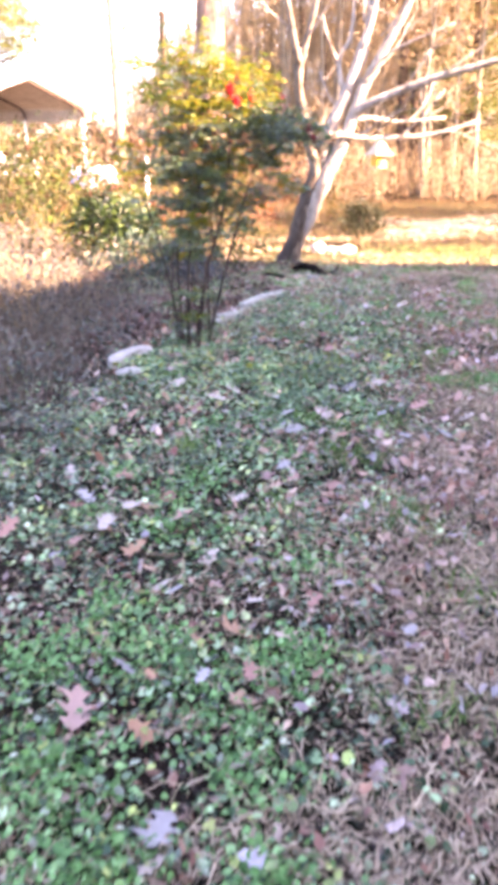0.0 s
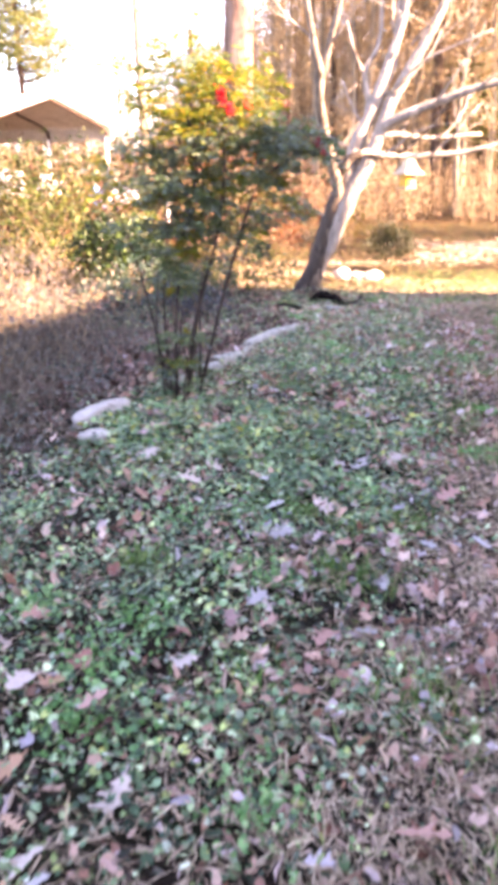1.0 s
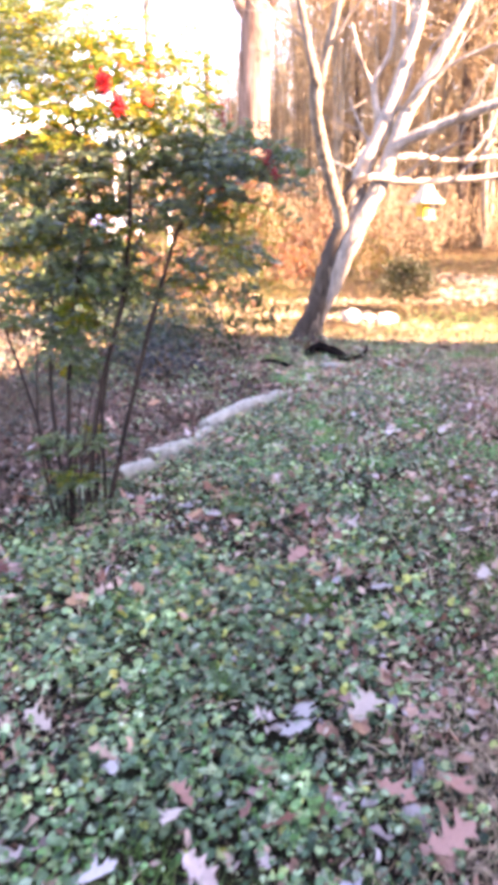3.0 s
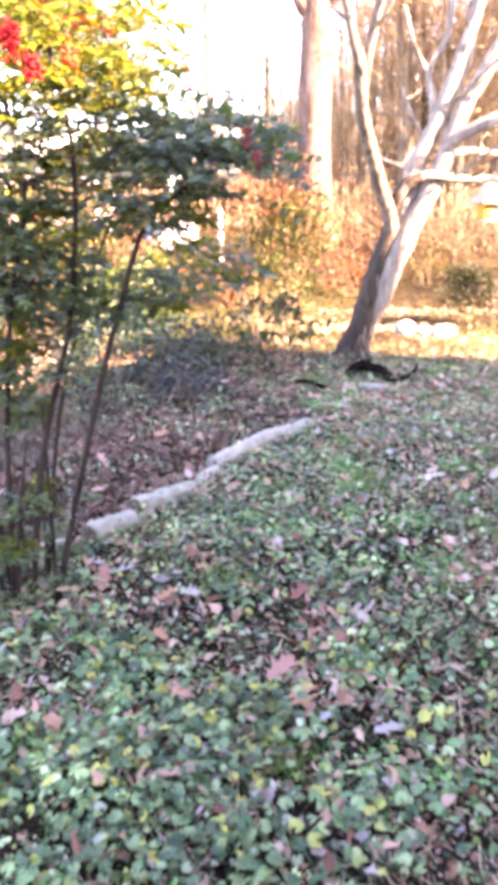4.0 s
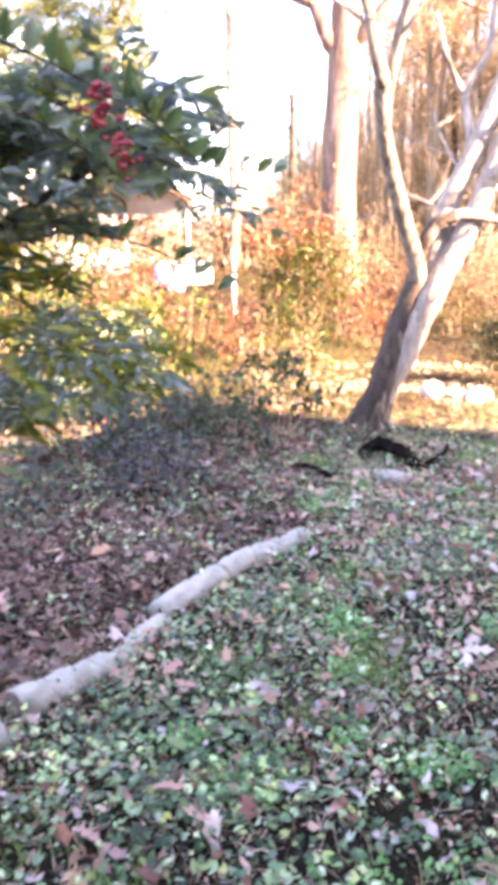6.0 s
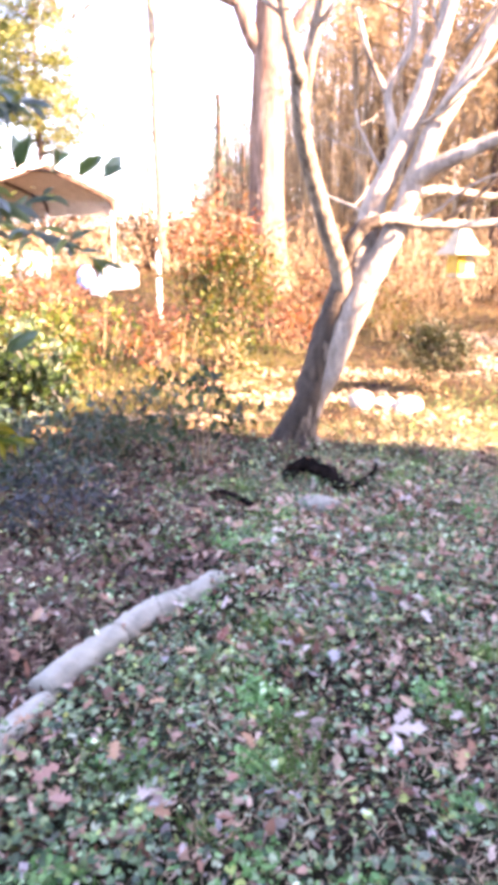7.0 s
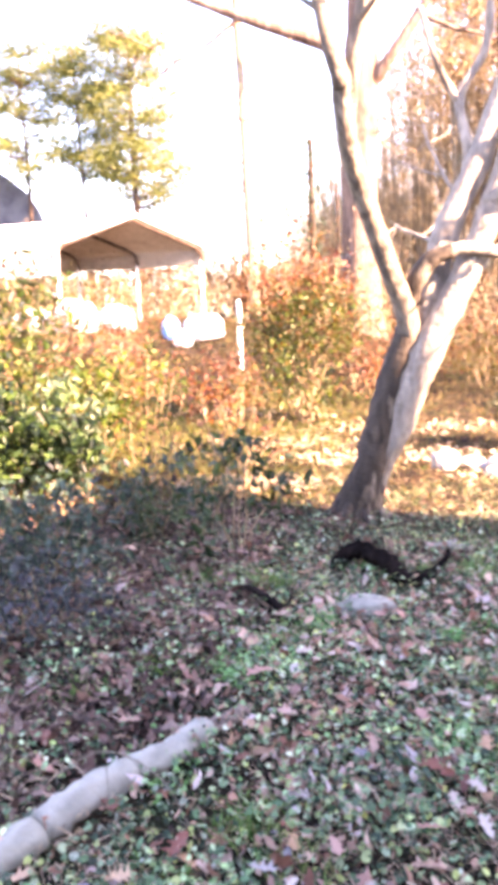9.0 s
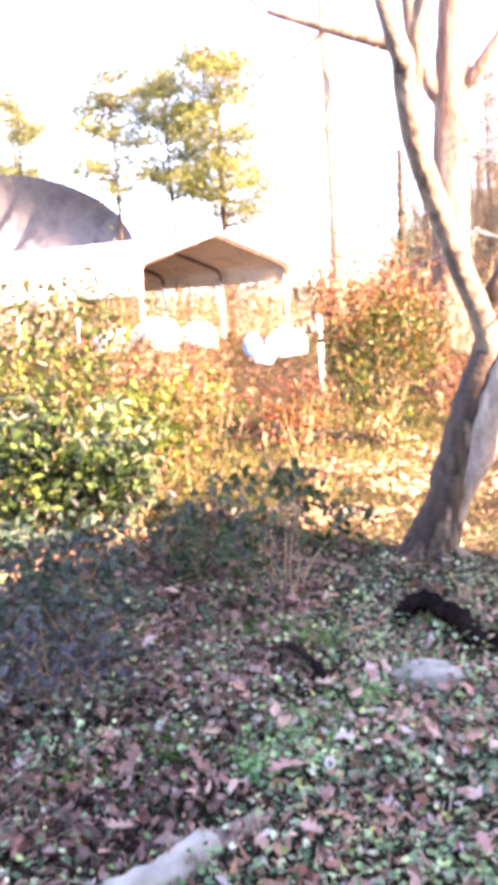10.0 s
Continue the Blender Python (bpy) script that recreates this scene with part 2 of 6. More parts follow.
dead_stem = foliage("dry_stem", [(0.0561, 0.0474, 0.0323), (0.112, 0.0938, 0.0651), (0.224, 0.183, 0.121), (0.0281, 0.0215, 0.0152), (0.157, 0.129, 0.0898)], 0.8, 0.0)
# near black: rotten wood, and the shaded hollow at the fallen branch
rotten = mottled("dark_wood_and_hollow", [(0.003, 0.0025, 0.002), (0.007, 0.005, 0.0045), (0.022, 0.015, 0.012)], 7, 40, 0.9, (40, 0.8), spec=0.05)
log_mat = mottled("weathered_log", [(0.242, 0.24, 0.198), (0.319, 0.317, 0.264), (0.281, 0.281, 0.231), (0.363, 0.358, 0.303)], 4, 9, 0.85, (40, 0.4), (1, 0.4, 1))
log_end = mottled("log_end_grain", [(0.06, 0.045, 0.035), (0.12, 0.09, 0.065), (0.17, 0.13, 0.09)], 20, 70, 0.9, (60, 0.5))
stone_mat = mottled("pale_stone", [(0.17, 0.168, 0.138), (0.235, 0.23, 0.195), (0.2, 0.198, 0.165)], 6, 15, 0.85, (30, 0.5))
slab_mat = mottled("pale_slab", [(0.252, 0.234, 0.196), (0.355, 0.337, 0.29), (0.299, 0.281, 0.243)], 6, 18, 0.85, (30, 0.5))
rock_mat = mottled("white_rock", [(0.3, 0.27, 0.23), (0.42, 0.39, 0.34), (0.36, 0.32, 0.27)], 5, 30, 0.85, (24, 0.6))
# leaf tones hold light: blue-grey sky sheen, dark inner shade, yellow sunlight
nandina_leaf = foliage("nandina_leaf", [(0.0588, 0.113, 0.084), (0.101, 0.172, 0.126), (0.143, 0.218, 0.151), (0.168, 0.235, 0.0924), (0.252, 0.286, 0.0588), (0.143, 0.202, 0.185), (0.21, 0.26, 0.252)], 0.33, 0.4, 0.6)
nandina_shade = foliage("nandina_shaded_leaf", [(0.044, 0.088, 0.0327), (0.0715, 0.132, 0.0468), (0.099, 0.171, 0.0608), (0.143, 0.198, 0.0514), (0.077, 0.143, 0.0795), (0.176, 0.231, 0.14)], 0.35, 0.3, 0.55)
nandina_lit = foliage("nandina_sunlit_leaf", [(0.074, 0.133, 0.0118), (0.133, 0.185, 0.0148), (0.229, 0.244, 0.0185), (0.281, 0.178, 0.0148), (0.118, 0.178, 0.0222), (0.0592, 0.104, 0.0148)], 0.4, 0.5, 0.45)
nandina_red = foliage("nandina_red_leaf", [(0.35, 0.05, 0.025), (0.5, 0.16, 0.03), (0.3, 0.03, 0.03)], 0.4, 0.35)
berry_red = foliage("red_berry", [(0.34, 0.003, 0.003), (0.45, 0.005, 0.004)], 0.5, 0.0, 0.3)
berry_orange = foliage("orange_berry", [(0.45, 0.06, 0.006), (0.42, 0.03, 0.006)], 0.5, 0.0, 0.3)
berry_dark = foliage("dark_red_berry", [(0.16, 0.003, 0.01), (0.26, 0.006, 0.012)], 0.3, 0.0, 0.6)


# ---- ground: one sheet to the horizon ----
def make_ground():
    xs = np.concatenate([[-1500, -400, -150], np.linspace(-60, -10, 26), np.linspace(-9, 9, 91), np.linspace(10, 60, 26), [150, 400, 1500]])
    ys = np.concatenate([[-1500, -300, -80, -20], np.linspace(-6, 20, 131), np.linspace(21, 80, 40), [150, 400, 1500]])
    gx, gy = np.meshgrid(xs, ys)
    v = np.stack([gx, gy, height(gx, gy)], -1).reshape(-1, 3)
    n = len(xs)
    i = np.arange(len(ys) - 1)[:, None] * n + np.arange(n - 1)[None]
    f = np.stack([i, i + 1, i + n + 1, i + n], -1).reshape(-1, 4)
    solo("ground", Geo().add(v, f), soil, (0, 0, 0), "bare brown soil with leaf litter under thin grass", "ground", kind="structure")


make_ground()


# ---- shade: an unseen house added beside the path to cast it ----
def make_shade_house():
    w, d, h = 9.0, 25.0, 5.3
    siding = mottled("painted_siding", [(0.22, 0.21, 0.19), (0.28, 0.27, 0.25), (0.25, 0.24, 0.22)], 2, 40, 0.7, (30, 0.2))
    shingle = mottled("roof_shingle", [(0.07, 0.065, 0.06), (0.13, 0.12, 0.11), (0.1, 0.09, 0.085)], 3, 40, 0.9, (40, 0.5))
    house = thing("house", (1.92, -13.44, 0), "unseen house added for shade, painted siding and hipped shingle roof", "house")
    house.rotation_euler.z = radians(-12)
    part("wall", box(Geo(), (0, 0, -0.3), (w, d, h)), siding, house)
    o = 0.45
    roof = Geo().add([(-o, -o, h), (w + o, -o, h), (w + o, d + o, h), (-o, d + o, h), (w / 2, w / 2, h + 0.5), (w / 2, d - w / 2, h + 0.5), (-o, -o, h - 0.18), (w + o, -o, h - 0.18), (w + o, d + o, h - 0.18), (-o, d + o, h - 0.18)],
                     [(0, 3, 5, 4), (1, 4, 5, 2), (6, 7, 8, 9), (0, 1, 7, 6), (1, 2, 8, 7), (2, 3, 9, 8), (3, 0, 6, 9)], [(0, 4, 1), (3, 2, 5)])
    part("roof", roof, shingle, house, smooth=False)


make_shade_house()


# ---- the leaning tree with pale bark ----
def grow(geo, start, way, length, radius, depth, sides=5, bend=0.25, lift=0.15, kids=3, shrink=0.68):
    """A bare branch with its side branches."""
    n = 6 if depth else 4
    pts, d = [np.array(start, float)], unit(np.array(way, float))
    for _ in range(n - 1):
        d = unit(d + rng.normal(size=3) * bend * 0.5 + np.array([0, 0, lift * 0.4]))
        pts.append(pts[-1] + d * length / (n - 1))
    pts = np.array(pts)
    tube(geo, pts, np.linspace(radius, radius * (0.5 if depth else 0.25), n), sides if depth else 3)
    if depth:
        for k in range(kids):
            i = rng.integers(2, n)
            away = unit(unit(pts[i] - pts[i - 1]) + rng.normal(size=3) * 0.75)
            grow(geo, pts[i], away, length * shrink * rng.uniform(0.7, 1.15), radius * rng.uniform(0.38, 0.55), depth - 1, max(3, sides - 1), bend, lift, kids, shrink)
    return pts


def limb(name, pts, radii, parent, n=22, sides=12, label="", mat=None):
    p = curve_points(pts, n)
    wob = np.cumsum(rng.normal(size=(n, 3)), axis=0)
    wob -= np.linspace(0, 1, n)[:, None] * wob[-1]
    r = np.interp(np.linspace(0, 1, n), np.linspace(0, 1, len(radii)), radii)
    return part(name, tube(Geo(), p + wob * r[:, None] * 0.05, r, sides, 0.055), mat or bark_pale, parent, label), p


def make_leaning_tree():
    tree = thing("leaning_tree", (0.66, 13.75, 0), "leaning multi-stemmed bare tree with pale smooth bark", "tree")
    # main stem and root flare in shade-toned bark, and paler stems parting from it
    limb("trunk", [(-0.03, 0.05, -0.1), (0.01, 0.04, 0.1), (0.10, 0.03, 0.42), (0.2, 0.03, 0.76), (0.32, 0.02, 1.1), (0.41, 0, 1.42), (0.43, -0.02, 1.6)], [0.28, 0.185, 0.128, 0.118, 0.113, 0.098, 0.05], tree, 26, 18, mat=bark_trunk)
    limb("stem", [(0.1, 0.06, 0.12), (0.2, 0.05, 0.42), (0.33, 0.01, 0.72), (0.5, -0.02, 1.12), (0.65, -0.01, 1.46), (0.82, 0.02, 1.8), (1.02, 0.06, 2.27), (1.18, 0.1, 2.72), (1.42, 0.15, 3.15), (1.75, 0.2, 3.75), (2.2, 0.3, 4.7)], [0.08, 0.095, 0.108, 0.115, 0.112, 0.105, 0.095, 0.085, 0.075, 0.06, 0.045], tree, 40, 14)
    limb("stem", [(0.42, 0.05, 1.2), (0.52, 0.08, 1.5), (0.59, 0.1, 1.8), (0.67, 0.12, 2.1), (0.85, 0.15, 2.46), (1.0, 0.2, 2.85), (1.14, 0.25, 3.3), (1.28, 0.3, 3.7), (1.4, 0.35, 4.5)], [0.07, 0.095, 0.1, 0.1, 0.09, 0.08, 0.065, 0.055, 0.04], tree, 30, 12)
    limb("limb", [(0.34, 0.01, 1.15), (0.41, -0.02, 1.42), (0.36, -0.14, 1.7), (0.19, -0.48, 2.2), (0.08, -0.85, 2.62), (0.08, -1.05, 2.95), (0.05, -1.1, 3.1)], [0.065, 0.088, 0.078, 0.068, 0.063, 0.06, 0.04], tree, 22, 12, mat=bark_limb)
    limb("limb", [(0.08, -1.05, 2.9), (-0.02, -1.15, 3.3), (-0.12, -1.2, 3.8), (-0.15, -1.2, 4.6)], [0.05, 0.042, 0.036, 0.028], tree, 16, 9, mat=bark_limb)
    limb("limb", [(0.09, -0.86, 2.62), (0.14, -1.0, 2.95), (0.22, -1.08, 3.35), (0.32, -1.15, 3.75), (0.38, -1.2, 4.5)], [0.04, 0.05, 0.042, 0.036, 0.028], tree, 16, 9, mat=bark_limb)
    limb("limb", [(0.98, 0.05, 2.28), (1.2, -0.02, 2.42), (1.6, -0.1, 2.58), (2.25, -0.2, 2.8), (2.9, -0.3, 2.95), (3.7, -0.4, 3.2)], [0.075, 0.07, 0.062, 0.055, 0.05, 0.035], tree, 22, 10)
    # limb's foot in dark bark, painting the stem's shade on it
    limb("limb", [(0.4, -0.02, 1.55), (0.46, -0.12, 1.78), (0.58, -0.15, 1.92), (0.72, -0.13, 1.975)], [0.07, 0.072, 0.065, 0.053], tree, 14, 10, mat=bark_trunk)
    limb("limb", [(0.7, -0.135, 1.968), (0.8, -0.11, 1.985), (1.15, -0.02, 1.94), (1.72, 0.08, 1.95), (2.3, 0.1, 2.0), (3.0, 0.15, 2.2)], [0.052, 0.048, 0.042, 0.038, 0.034, 0.028], tree, 22, 10)
    limb("limb", [(0.98, 0.1, 2.2), (1.25, 0.4, 2.26), (1.52, 0.62, 2.25), (1.85, 0.72, 2.22), (2.6, 0.85, 2.28)], [0.045, 0.04, 0.036, 0.034, 0.028], tree, 18, 8)
    limb("limb", [(0.8, 0.2, 2.35), (0.84, 0.3, 2.7), (0.78, 0.35, 3.1), (0.98, 0.4, 3.5), (1.0, 0.45, 4.3)], [0.04, 0.04, 0.036, 0.03, 0.022], tree, 18, 8)
    limb("limb", [(0.78, 0.35, 3.05), (0.62, 0.3, 3.35), (0.5, 0.3, 3.75)], [0.03, 0.025, 0.02], tree, 10, 7)
    limb("limb", [(1.0, 0.2, 2.75), (1.2, 0.3, 3.3), (1.25, 0.4, 4.2)], [0.05, 0.045, 0.03], tree, 12, 8)
    # thin limb given dark bark because it hangs in shade
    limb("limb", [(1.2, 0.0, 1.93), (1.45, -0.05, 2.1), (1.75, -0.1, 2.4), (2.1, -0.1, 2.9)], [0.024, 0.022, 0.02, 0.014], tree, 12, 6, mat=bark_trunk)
    limb("limb", [(1.15, 0.05, 2.82), (1.38, -0.1, 3.05), (1.7, -0.2, 3.25), (2.4, -0.4, 3.5)], [0.025, 0.024, 0.02, 0.014], tree, 12, 6)
    twigs = Geo()
    starts = [((2.3, -0.3, 2.82), (1, 0.2, 0.5)), ((1.7, -0.2, 2.6), (0.6, -0.4, 0.7)), ((2.9, -0.4, 2.95), (0.9, -0.2, 0.6)), ((1.7, 0, 1.92), (0.8, 0.3, 0.5)), ((2.3, 0.05, 2.0), (1, -0.3, 0.2)), ((1.9, 0.5, 2.2), (0.8, 0.5, 0.4)),
              ((0.2, -1.1, 3.25), (0.7, 0.2, 0.8)), ((-0.02, -1.15, 3.3), (-0.6, -0.2, 0.9)), ((1.2, 0.3, 3.5), (-0.3, 0.5, 0.9)), ((1.38, 0.1, 3.4), (0.8, -0.2, 0.7)), ((1.85, 0.2, 3.98), (0.9, 0.3, 0.3)), ((0.86, 0.2, 2.35), (-0.5, 0.4, 0.8)), ((1.02, 0.06, 2.75), (0.9, -0.5, 0.5)), ((0.66, 0.15, 1.95), (-0.4, 0.6, 0.7)), ((1.05, -0.15, 1.97), (0.7, -0.6, 0.3))]
    for s, w in starts:
        grow(twigs, s, w, rng.uniform(0.8, 1.4), 0.018, 2, 5, 0.35, 0.1, 3)
    tagged(part("twig_growth", twigs, bark_pale, tree), kind="stuff")
    tops = Geo()
    for s in ((-0.15, -1.2, 4.6), (0.4, -1.2, 4.5), (2.3, 0.3, 4.7), (1.3, 0.35, 4.4), (1.0, 0.45, 4.3), (3.7, -0.5, 3.2), (1.32, 0.3, 4.2)):
        for _ in range(3):
            grow(tops, s, (rng.normal() * 0.6, rng.normal() * 0.6, 1), 1.8, 0.03, 3, 5, 0.3, 0.15, 3)
    part("crown", tops, bark_pale, tree)
    for ang in (-2.75, -1.9, -1.1, -0.25, 1.6):
        c, s = math.cos(ang), math.sin(ang)
        root = tube(Geo(), curve_points([(c * 0.06 + 0.03, s * 0.06 + 0.03, 0.24), (c * 0.14, s * 0.14 + 0.03, 0.11), (c * 0.26, s * 0.26 + 0.03, 0.02), (c * 0.46, s * 0.46 + 0.03, -0.05)], 10), np.linspace(0.055, 0.03, 10), 8, 0.05)
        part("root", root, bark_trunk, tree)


make_leaning_tree()


# ---- heavenly bamboo clump beside the path ----
def frond(leaf, stem, start, way, length, size):
    """A feathery leaf: a drooping rib with side ribs that carry narrow leaflets."""
    way = unit(np.array(way, float))
    n = 7
    t = np.linspace(0, 1, n)
    rib = np.array(start) + np.outer(t * length, way) + np.outer(-0.25 * length * t ** 2, (0, 0, 1))
    tube(stem, rib, np.linspace(0.0025, 0.001, n), 3)
    side = unit(np.cross(way, (0, 0, 1)))
    pos, axis, nrm = [], [], []
    for i in range(1, n):
        for s in (-1, 1):
            d = unit(way * 0.55 + side * s + np.array([0, 0, rng.uniform(-0.6, 0.45)]))
            m = length * 0.42 * (1.15 - 0.7 * t[i])
            tip = rib[i] + d * m
            for k in (0.3, 0.5, 0.68, 0.85, 1.0):
                b = rib[i] + d * m * k
                for q in ((-1, 1) if k < 1 else (0,)):
                    a = unit(d + q * 0.9 * unit(np.cross(d, (0, 0, 1))) + rng.normal(size=3) * 0.35 + np.array([0, 0, -0.3]))
                    pos.append(b), axis.append(a), nrm.append(unit(np.array([0, 0, 1.0]) + rng.normal(size=3) * 0.7))
    n = len(pos)
    keep = rng.random(n) < 0.74
    ln = size * rng.uniform(0.7, 1.25, n)
    leaves(leaf, np.array(pos)[keep], np.array(axis)[keep], np.array(nrm)[keep], ln[keep], (ln * 0.33)[keep], OVAL)


def ball(geo, at, r):
    """A small round fruit."""
    p = (1 + 5 ** 0.5) / 2
    v = np.array([(-1, p, 0), (1, p, 0), (-1, -p, 0), (1, -p, 0), (0, -1, p), (0, 1, p), (0, -1, -p), (0, 1, -p), (p, 0, -1), (p, 0, 1), (-p, 0, -1), (-p, 0, 1)]) / 1.902
    f = [(0, 11, 5), (0, 5, 1), (0, 1, 7), (0, 7, 10), (0, 10, 11), (1, 5, 9), (5, 11, 4), (11, 10, 2), (10, 7, 6), (7, 1, 8), (3, 9, 4), (3, 4, 2), (3, 2, 6), (3, 6, 8), (3, 8, 9), (4, 9, 5), (2, 4, 11), (6, 2, 10), (8, 6, 7), (9, 8, 1)]
    geo.add(v * r + np.array(at), f)


def berry_cluster(parent, at, mat, count, size, label):
    geo = Geo()
    for _ in range(count):
        ball(geo, np.array(at) + rng.normal(size=3) * np.array([0.4, 0.4, 0.65]) * size, rng.uniform(0.0055, 0.0075))
    tagged(part("berry_cluster", geo, mat, parent, label), kind="stuff")


def make_nandina():
    base = np.array((-0.45, 7.2, 0.0))
    bush = thing("nandina_bush", base, "heavenly bamboo shrub with dark canes and red berries", "shrub")
    canes = [
        ([(0.02, -0.03, -0.05), (0.1, 0.0, 0.6), (0.27, 0.0, 1.2), (0.32, 0.0, 1.75), (0.25, 0.0, 2.15)], 0.018),
        ([(0.09, 0.05, -0.05), (0.28, 0.07, 0.7), (0.46, 0.1, 1.3), (0.55, 0.13, 1.52), (0.75, 0.2, 1.68), (0.92, 0.22, 1.76)], 0.016),
        ([(-0.06, 0.0, -0.05), (-0.05, 0.02, 0.6), (0.03, 0.0, 1.2), (0.13, 0.0, 1.68), (0.0, 0.0, 2.2)], 0.017),
        ([(-0.1, 0.05, -0.05), (-0.14, 0.05, 0.7), (-0.1, 0.05, 1.35), (-0.28, 0.05, 2.2)], 0.013),
        ([(0.02, 0.12, -0.05), (0.12, 0.2, 0.8), (0.3, 0.4, 1.5), (0.5, 0.5, 1.85)], 0.012),
        ([(-0.13, -0.04, -0.05), (-0.18, -0.06, 0.5), (-0.15, -0.08, 1.0)], 0.011),
        ([(-0.1, 0.0, -0.05), (-0.22, 0.0, 0.6), (-0.34, -0.05, 1.1), (-0.46, -0.08, 1.45)], 0.012),
        ([(0.0, -0.1, -0.05), (0.05, -0.16, 0.35), (0.14, -0.2, 0.75)], 0.009),
    ]
    # young shoots crowding the foot
    for k in range(4):
        a = 1.6 * k
        foot = np.array([0.02 + 0.09 * math.cos(a), 0.02 + 0.08 * math.sin(a), -0.05])
        tip = foot + np.array([rng.normal() * 0.1, rng.normal() * 0.1, rng.uniform(0.45, 0.95)])
        canes.append(([foot, (foot + tip) / 2 + rng.normal(size=3) * 0.015, tip], rng.uniform(0.009, 0.013)))
    for pts, r in canes:
        p = curve_points(pts, 14)
        part("cane", tube(Geo(), p, np.linspace(r, r * 0.45, 14) * 0.85, 7, 0.05), cane_mat, bush)
    # where fronds spring from: centre, reach, count, leaf tone (y sunlit, b shaded)
    green, yellow, red, deep, ribs = Geo(), Geo(), Geo(), Geo(), Geo()
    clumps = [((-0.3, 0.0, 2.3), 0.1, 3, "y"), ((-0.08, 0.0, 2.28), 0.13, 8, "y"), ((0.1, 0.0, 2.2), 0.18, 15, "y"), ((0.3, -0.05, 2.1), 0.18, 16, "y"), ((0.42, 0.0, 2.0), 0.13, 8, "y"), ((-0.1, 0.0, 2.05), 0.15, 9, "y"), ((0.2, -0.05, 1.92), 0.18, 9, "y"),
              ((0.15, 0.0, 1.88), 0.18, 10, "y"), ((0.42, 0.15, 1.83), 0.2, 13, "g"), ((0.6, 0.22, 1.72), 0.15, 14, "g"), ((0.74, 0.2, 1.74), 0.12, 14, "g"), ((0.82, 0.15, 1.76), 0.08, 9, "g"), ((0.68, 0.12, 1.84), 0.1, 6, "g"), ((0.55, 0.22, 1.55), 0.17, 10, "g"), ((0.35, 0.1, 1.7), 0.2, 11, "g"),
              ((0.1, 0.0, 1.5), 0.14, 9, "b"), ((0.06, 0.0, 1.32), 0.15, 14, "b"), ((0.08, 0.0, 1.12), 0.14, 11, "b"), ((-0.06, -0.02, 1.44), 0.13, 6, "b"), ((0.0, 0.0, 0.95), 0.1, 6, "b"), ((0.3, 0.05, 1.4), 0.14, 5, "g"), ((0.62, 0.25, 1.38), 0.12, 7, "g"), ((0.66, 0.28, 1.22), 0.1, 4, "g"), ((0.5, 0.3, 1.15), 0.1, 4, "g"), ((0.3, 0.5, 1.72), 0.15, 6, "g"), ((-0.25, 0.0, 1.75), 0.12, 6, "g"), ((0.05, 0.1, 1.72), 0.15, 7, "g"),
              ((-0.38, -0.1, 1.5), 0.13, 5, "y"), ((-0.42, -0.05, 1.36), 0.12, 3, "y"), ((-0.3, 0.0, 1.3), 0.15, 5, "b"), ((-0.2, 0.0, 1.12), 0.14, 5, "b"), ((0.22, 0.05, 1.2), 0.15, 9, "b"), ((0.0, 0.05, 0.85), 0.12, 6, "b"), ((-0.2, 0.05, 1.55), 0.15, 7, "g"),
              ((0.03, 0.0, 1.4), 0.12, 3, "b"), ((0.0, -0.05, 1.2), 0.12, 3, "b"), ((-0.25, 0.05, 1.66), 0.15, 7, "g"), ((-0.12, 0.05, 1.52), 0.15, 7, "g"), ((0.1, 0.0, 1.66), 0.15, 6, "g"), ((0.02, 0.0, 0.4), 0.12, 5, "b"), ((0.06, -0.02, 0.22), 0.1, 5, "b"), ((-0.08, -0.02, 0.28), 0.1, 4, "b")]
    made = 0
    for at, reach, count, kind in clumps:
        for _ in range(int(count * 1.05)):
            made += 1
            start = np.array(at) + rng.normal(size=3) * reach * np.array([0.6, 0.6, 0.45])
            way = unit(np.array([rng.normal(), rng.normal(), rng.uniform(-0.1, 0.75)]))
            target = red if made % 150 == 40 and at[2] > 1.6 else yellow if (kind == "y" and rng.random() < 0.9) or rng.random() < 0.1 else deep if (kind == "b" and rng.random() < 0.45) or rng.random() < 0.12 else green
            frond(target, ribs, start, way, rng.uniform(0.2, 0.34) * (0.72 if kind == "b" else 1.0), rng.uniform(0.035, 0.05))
    # sprays of single upright leaves ending the leaning cane, in the shade tone
    for ends, count, big in (([(0.35, 0.05, 2.0), (0.6, 0.02, 1.96), (0.8, 0.0, 1.89), (0.94, -0.02, 1.82), (1.04, -0.04, 1.76), (1.11, -0.05, 1.7)], 20, 0.88), ([(0.5, 0.0, 1.9), (0.72, -0.03, 1.83), (0.9, -0.05, 1.74), (1.0, -0.06, 1.67)], 13, 0.8), ([(0.85, 0.3, 1.74), (0.98, 0.36, 1.745), (1.08, 0.4, 1.74), (1.15, 0.42, 1.73)], 7, 0.8), ([(0.75, 0.2, 1.62), (0.95, 0.2, 1.58), (1.08, 0.2, 1.5)], 7, 0.7)):
        spray = curve_points(ends, count)
        tube(ribs, spray, np.linspace(0.003, 0.0012, count), 4)
        for k, q in enumerate(spray):
            for side in (-1, 1):
                axis = np.array([[0.35 + 0.35 * rng.normal(), 0.4 * side, rng.uniform(0.5, 1.1) - 0.5 * k / count]])
                ln = rng.uniform(0.058, 0.082) * big
                leaves(deep, q[None], axis, np.array([[0.3, -1, 0.5]]) + rng.normal(size=(1, 3)) * 0.4, ln, ln * 0.46, OVAL)
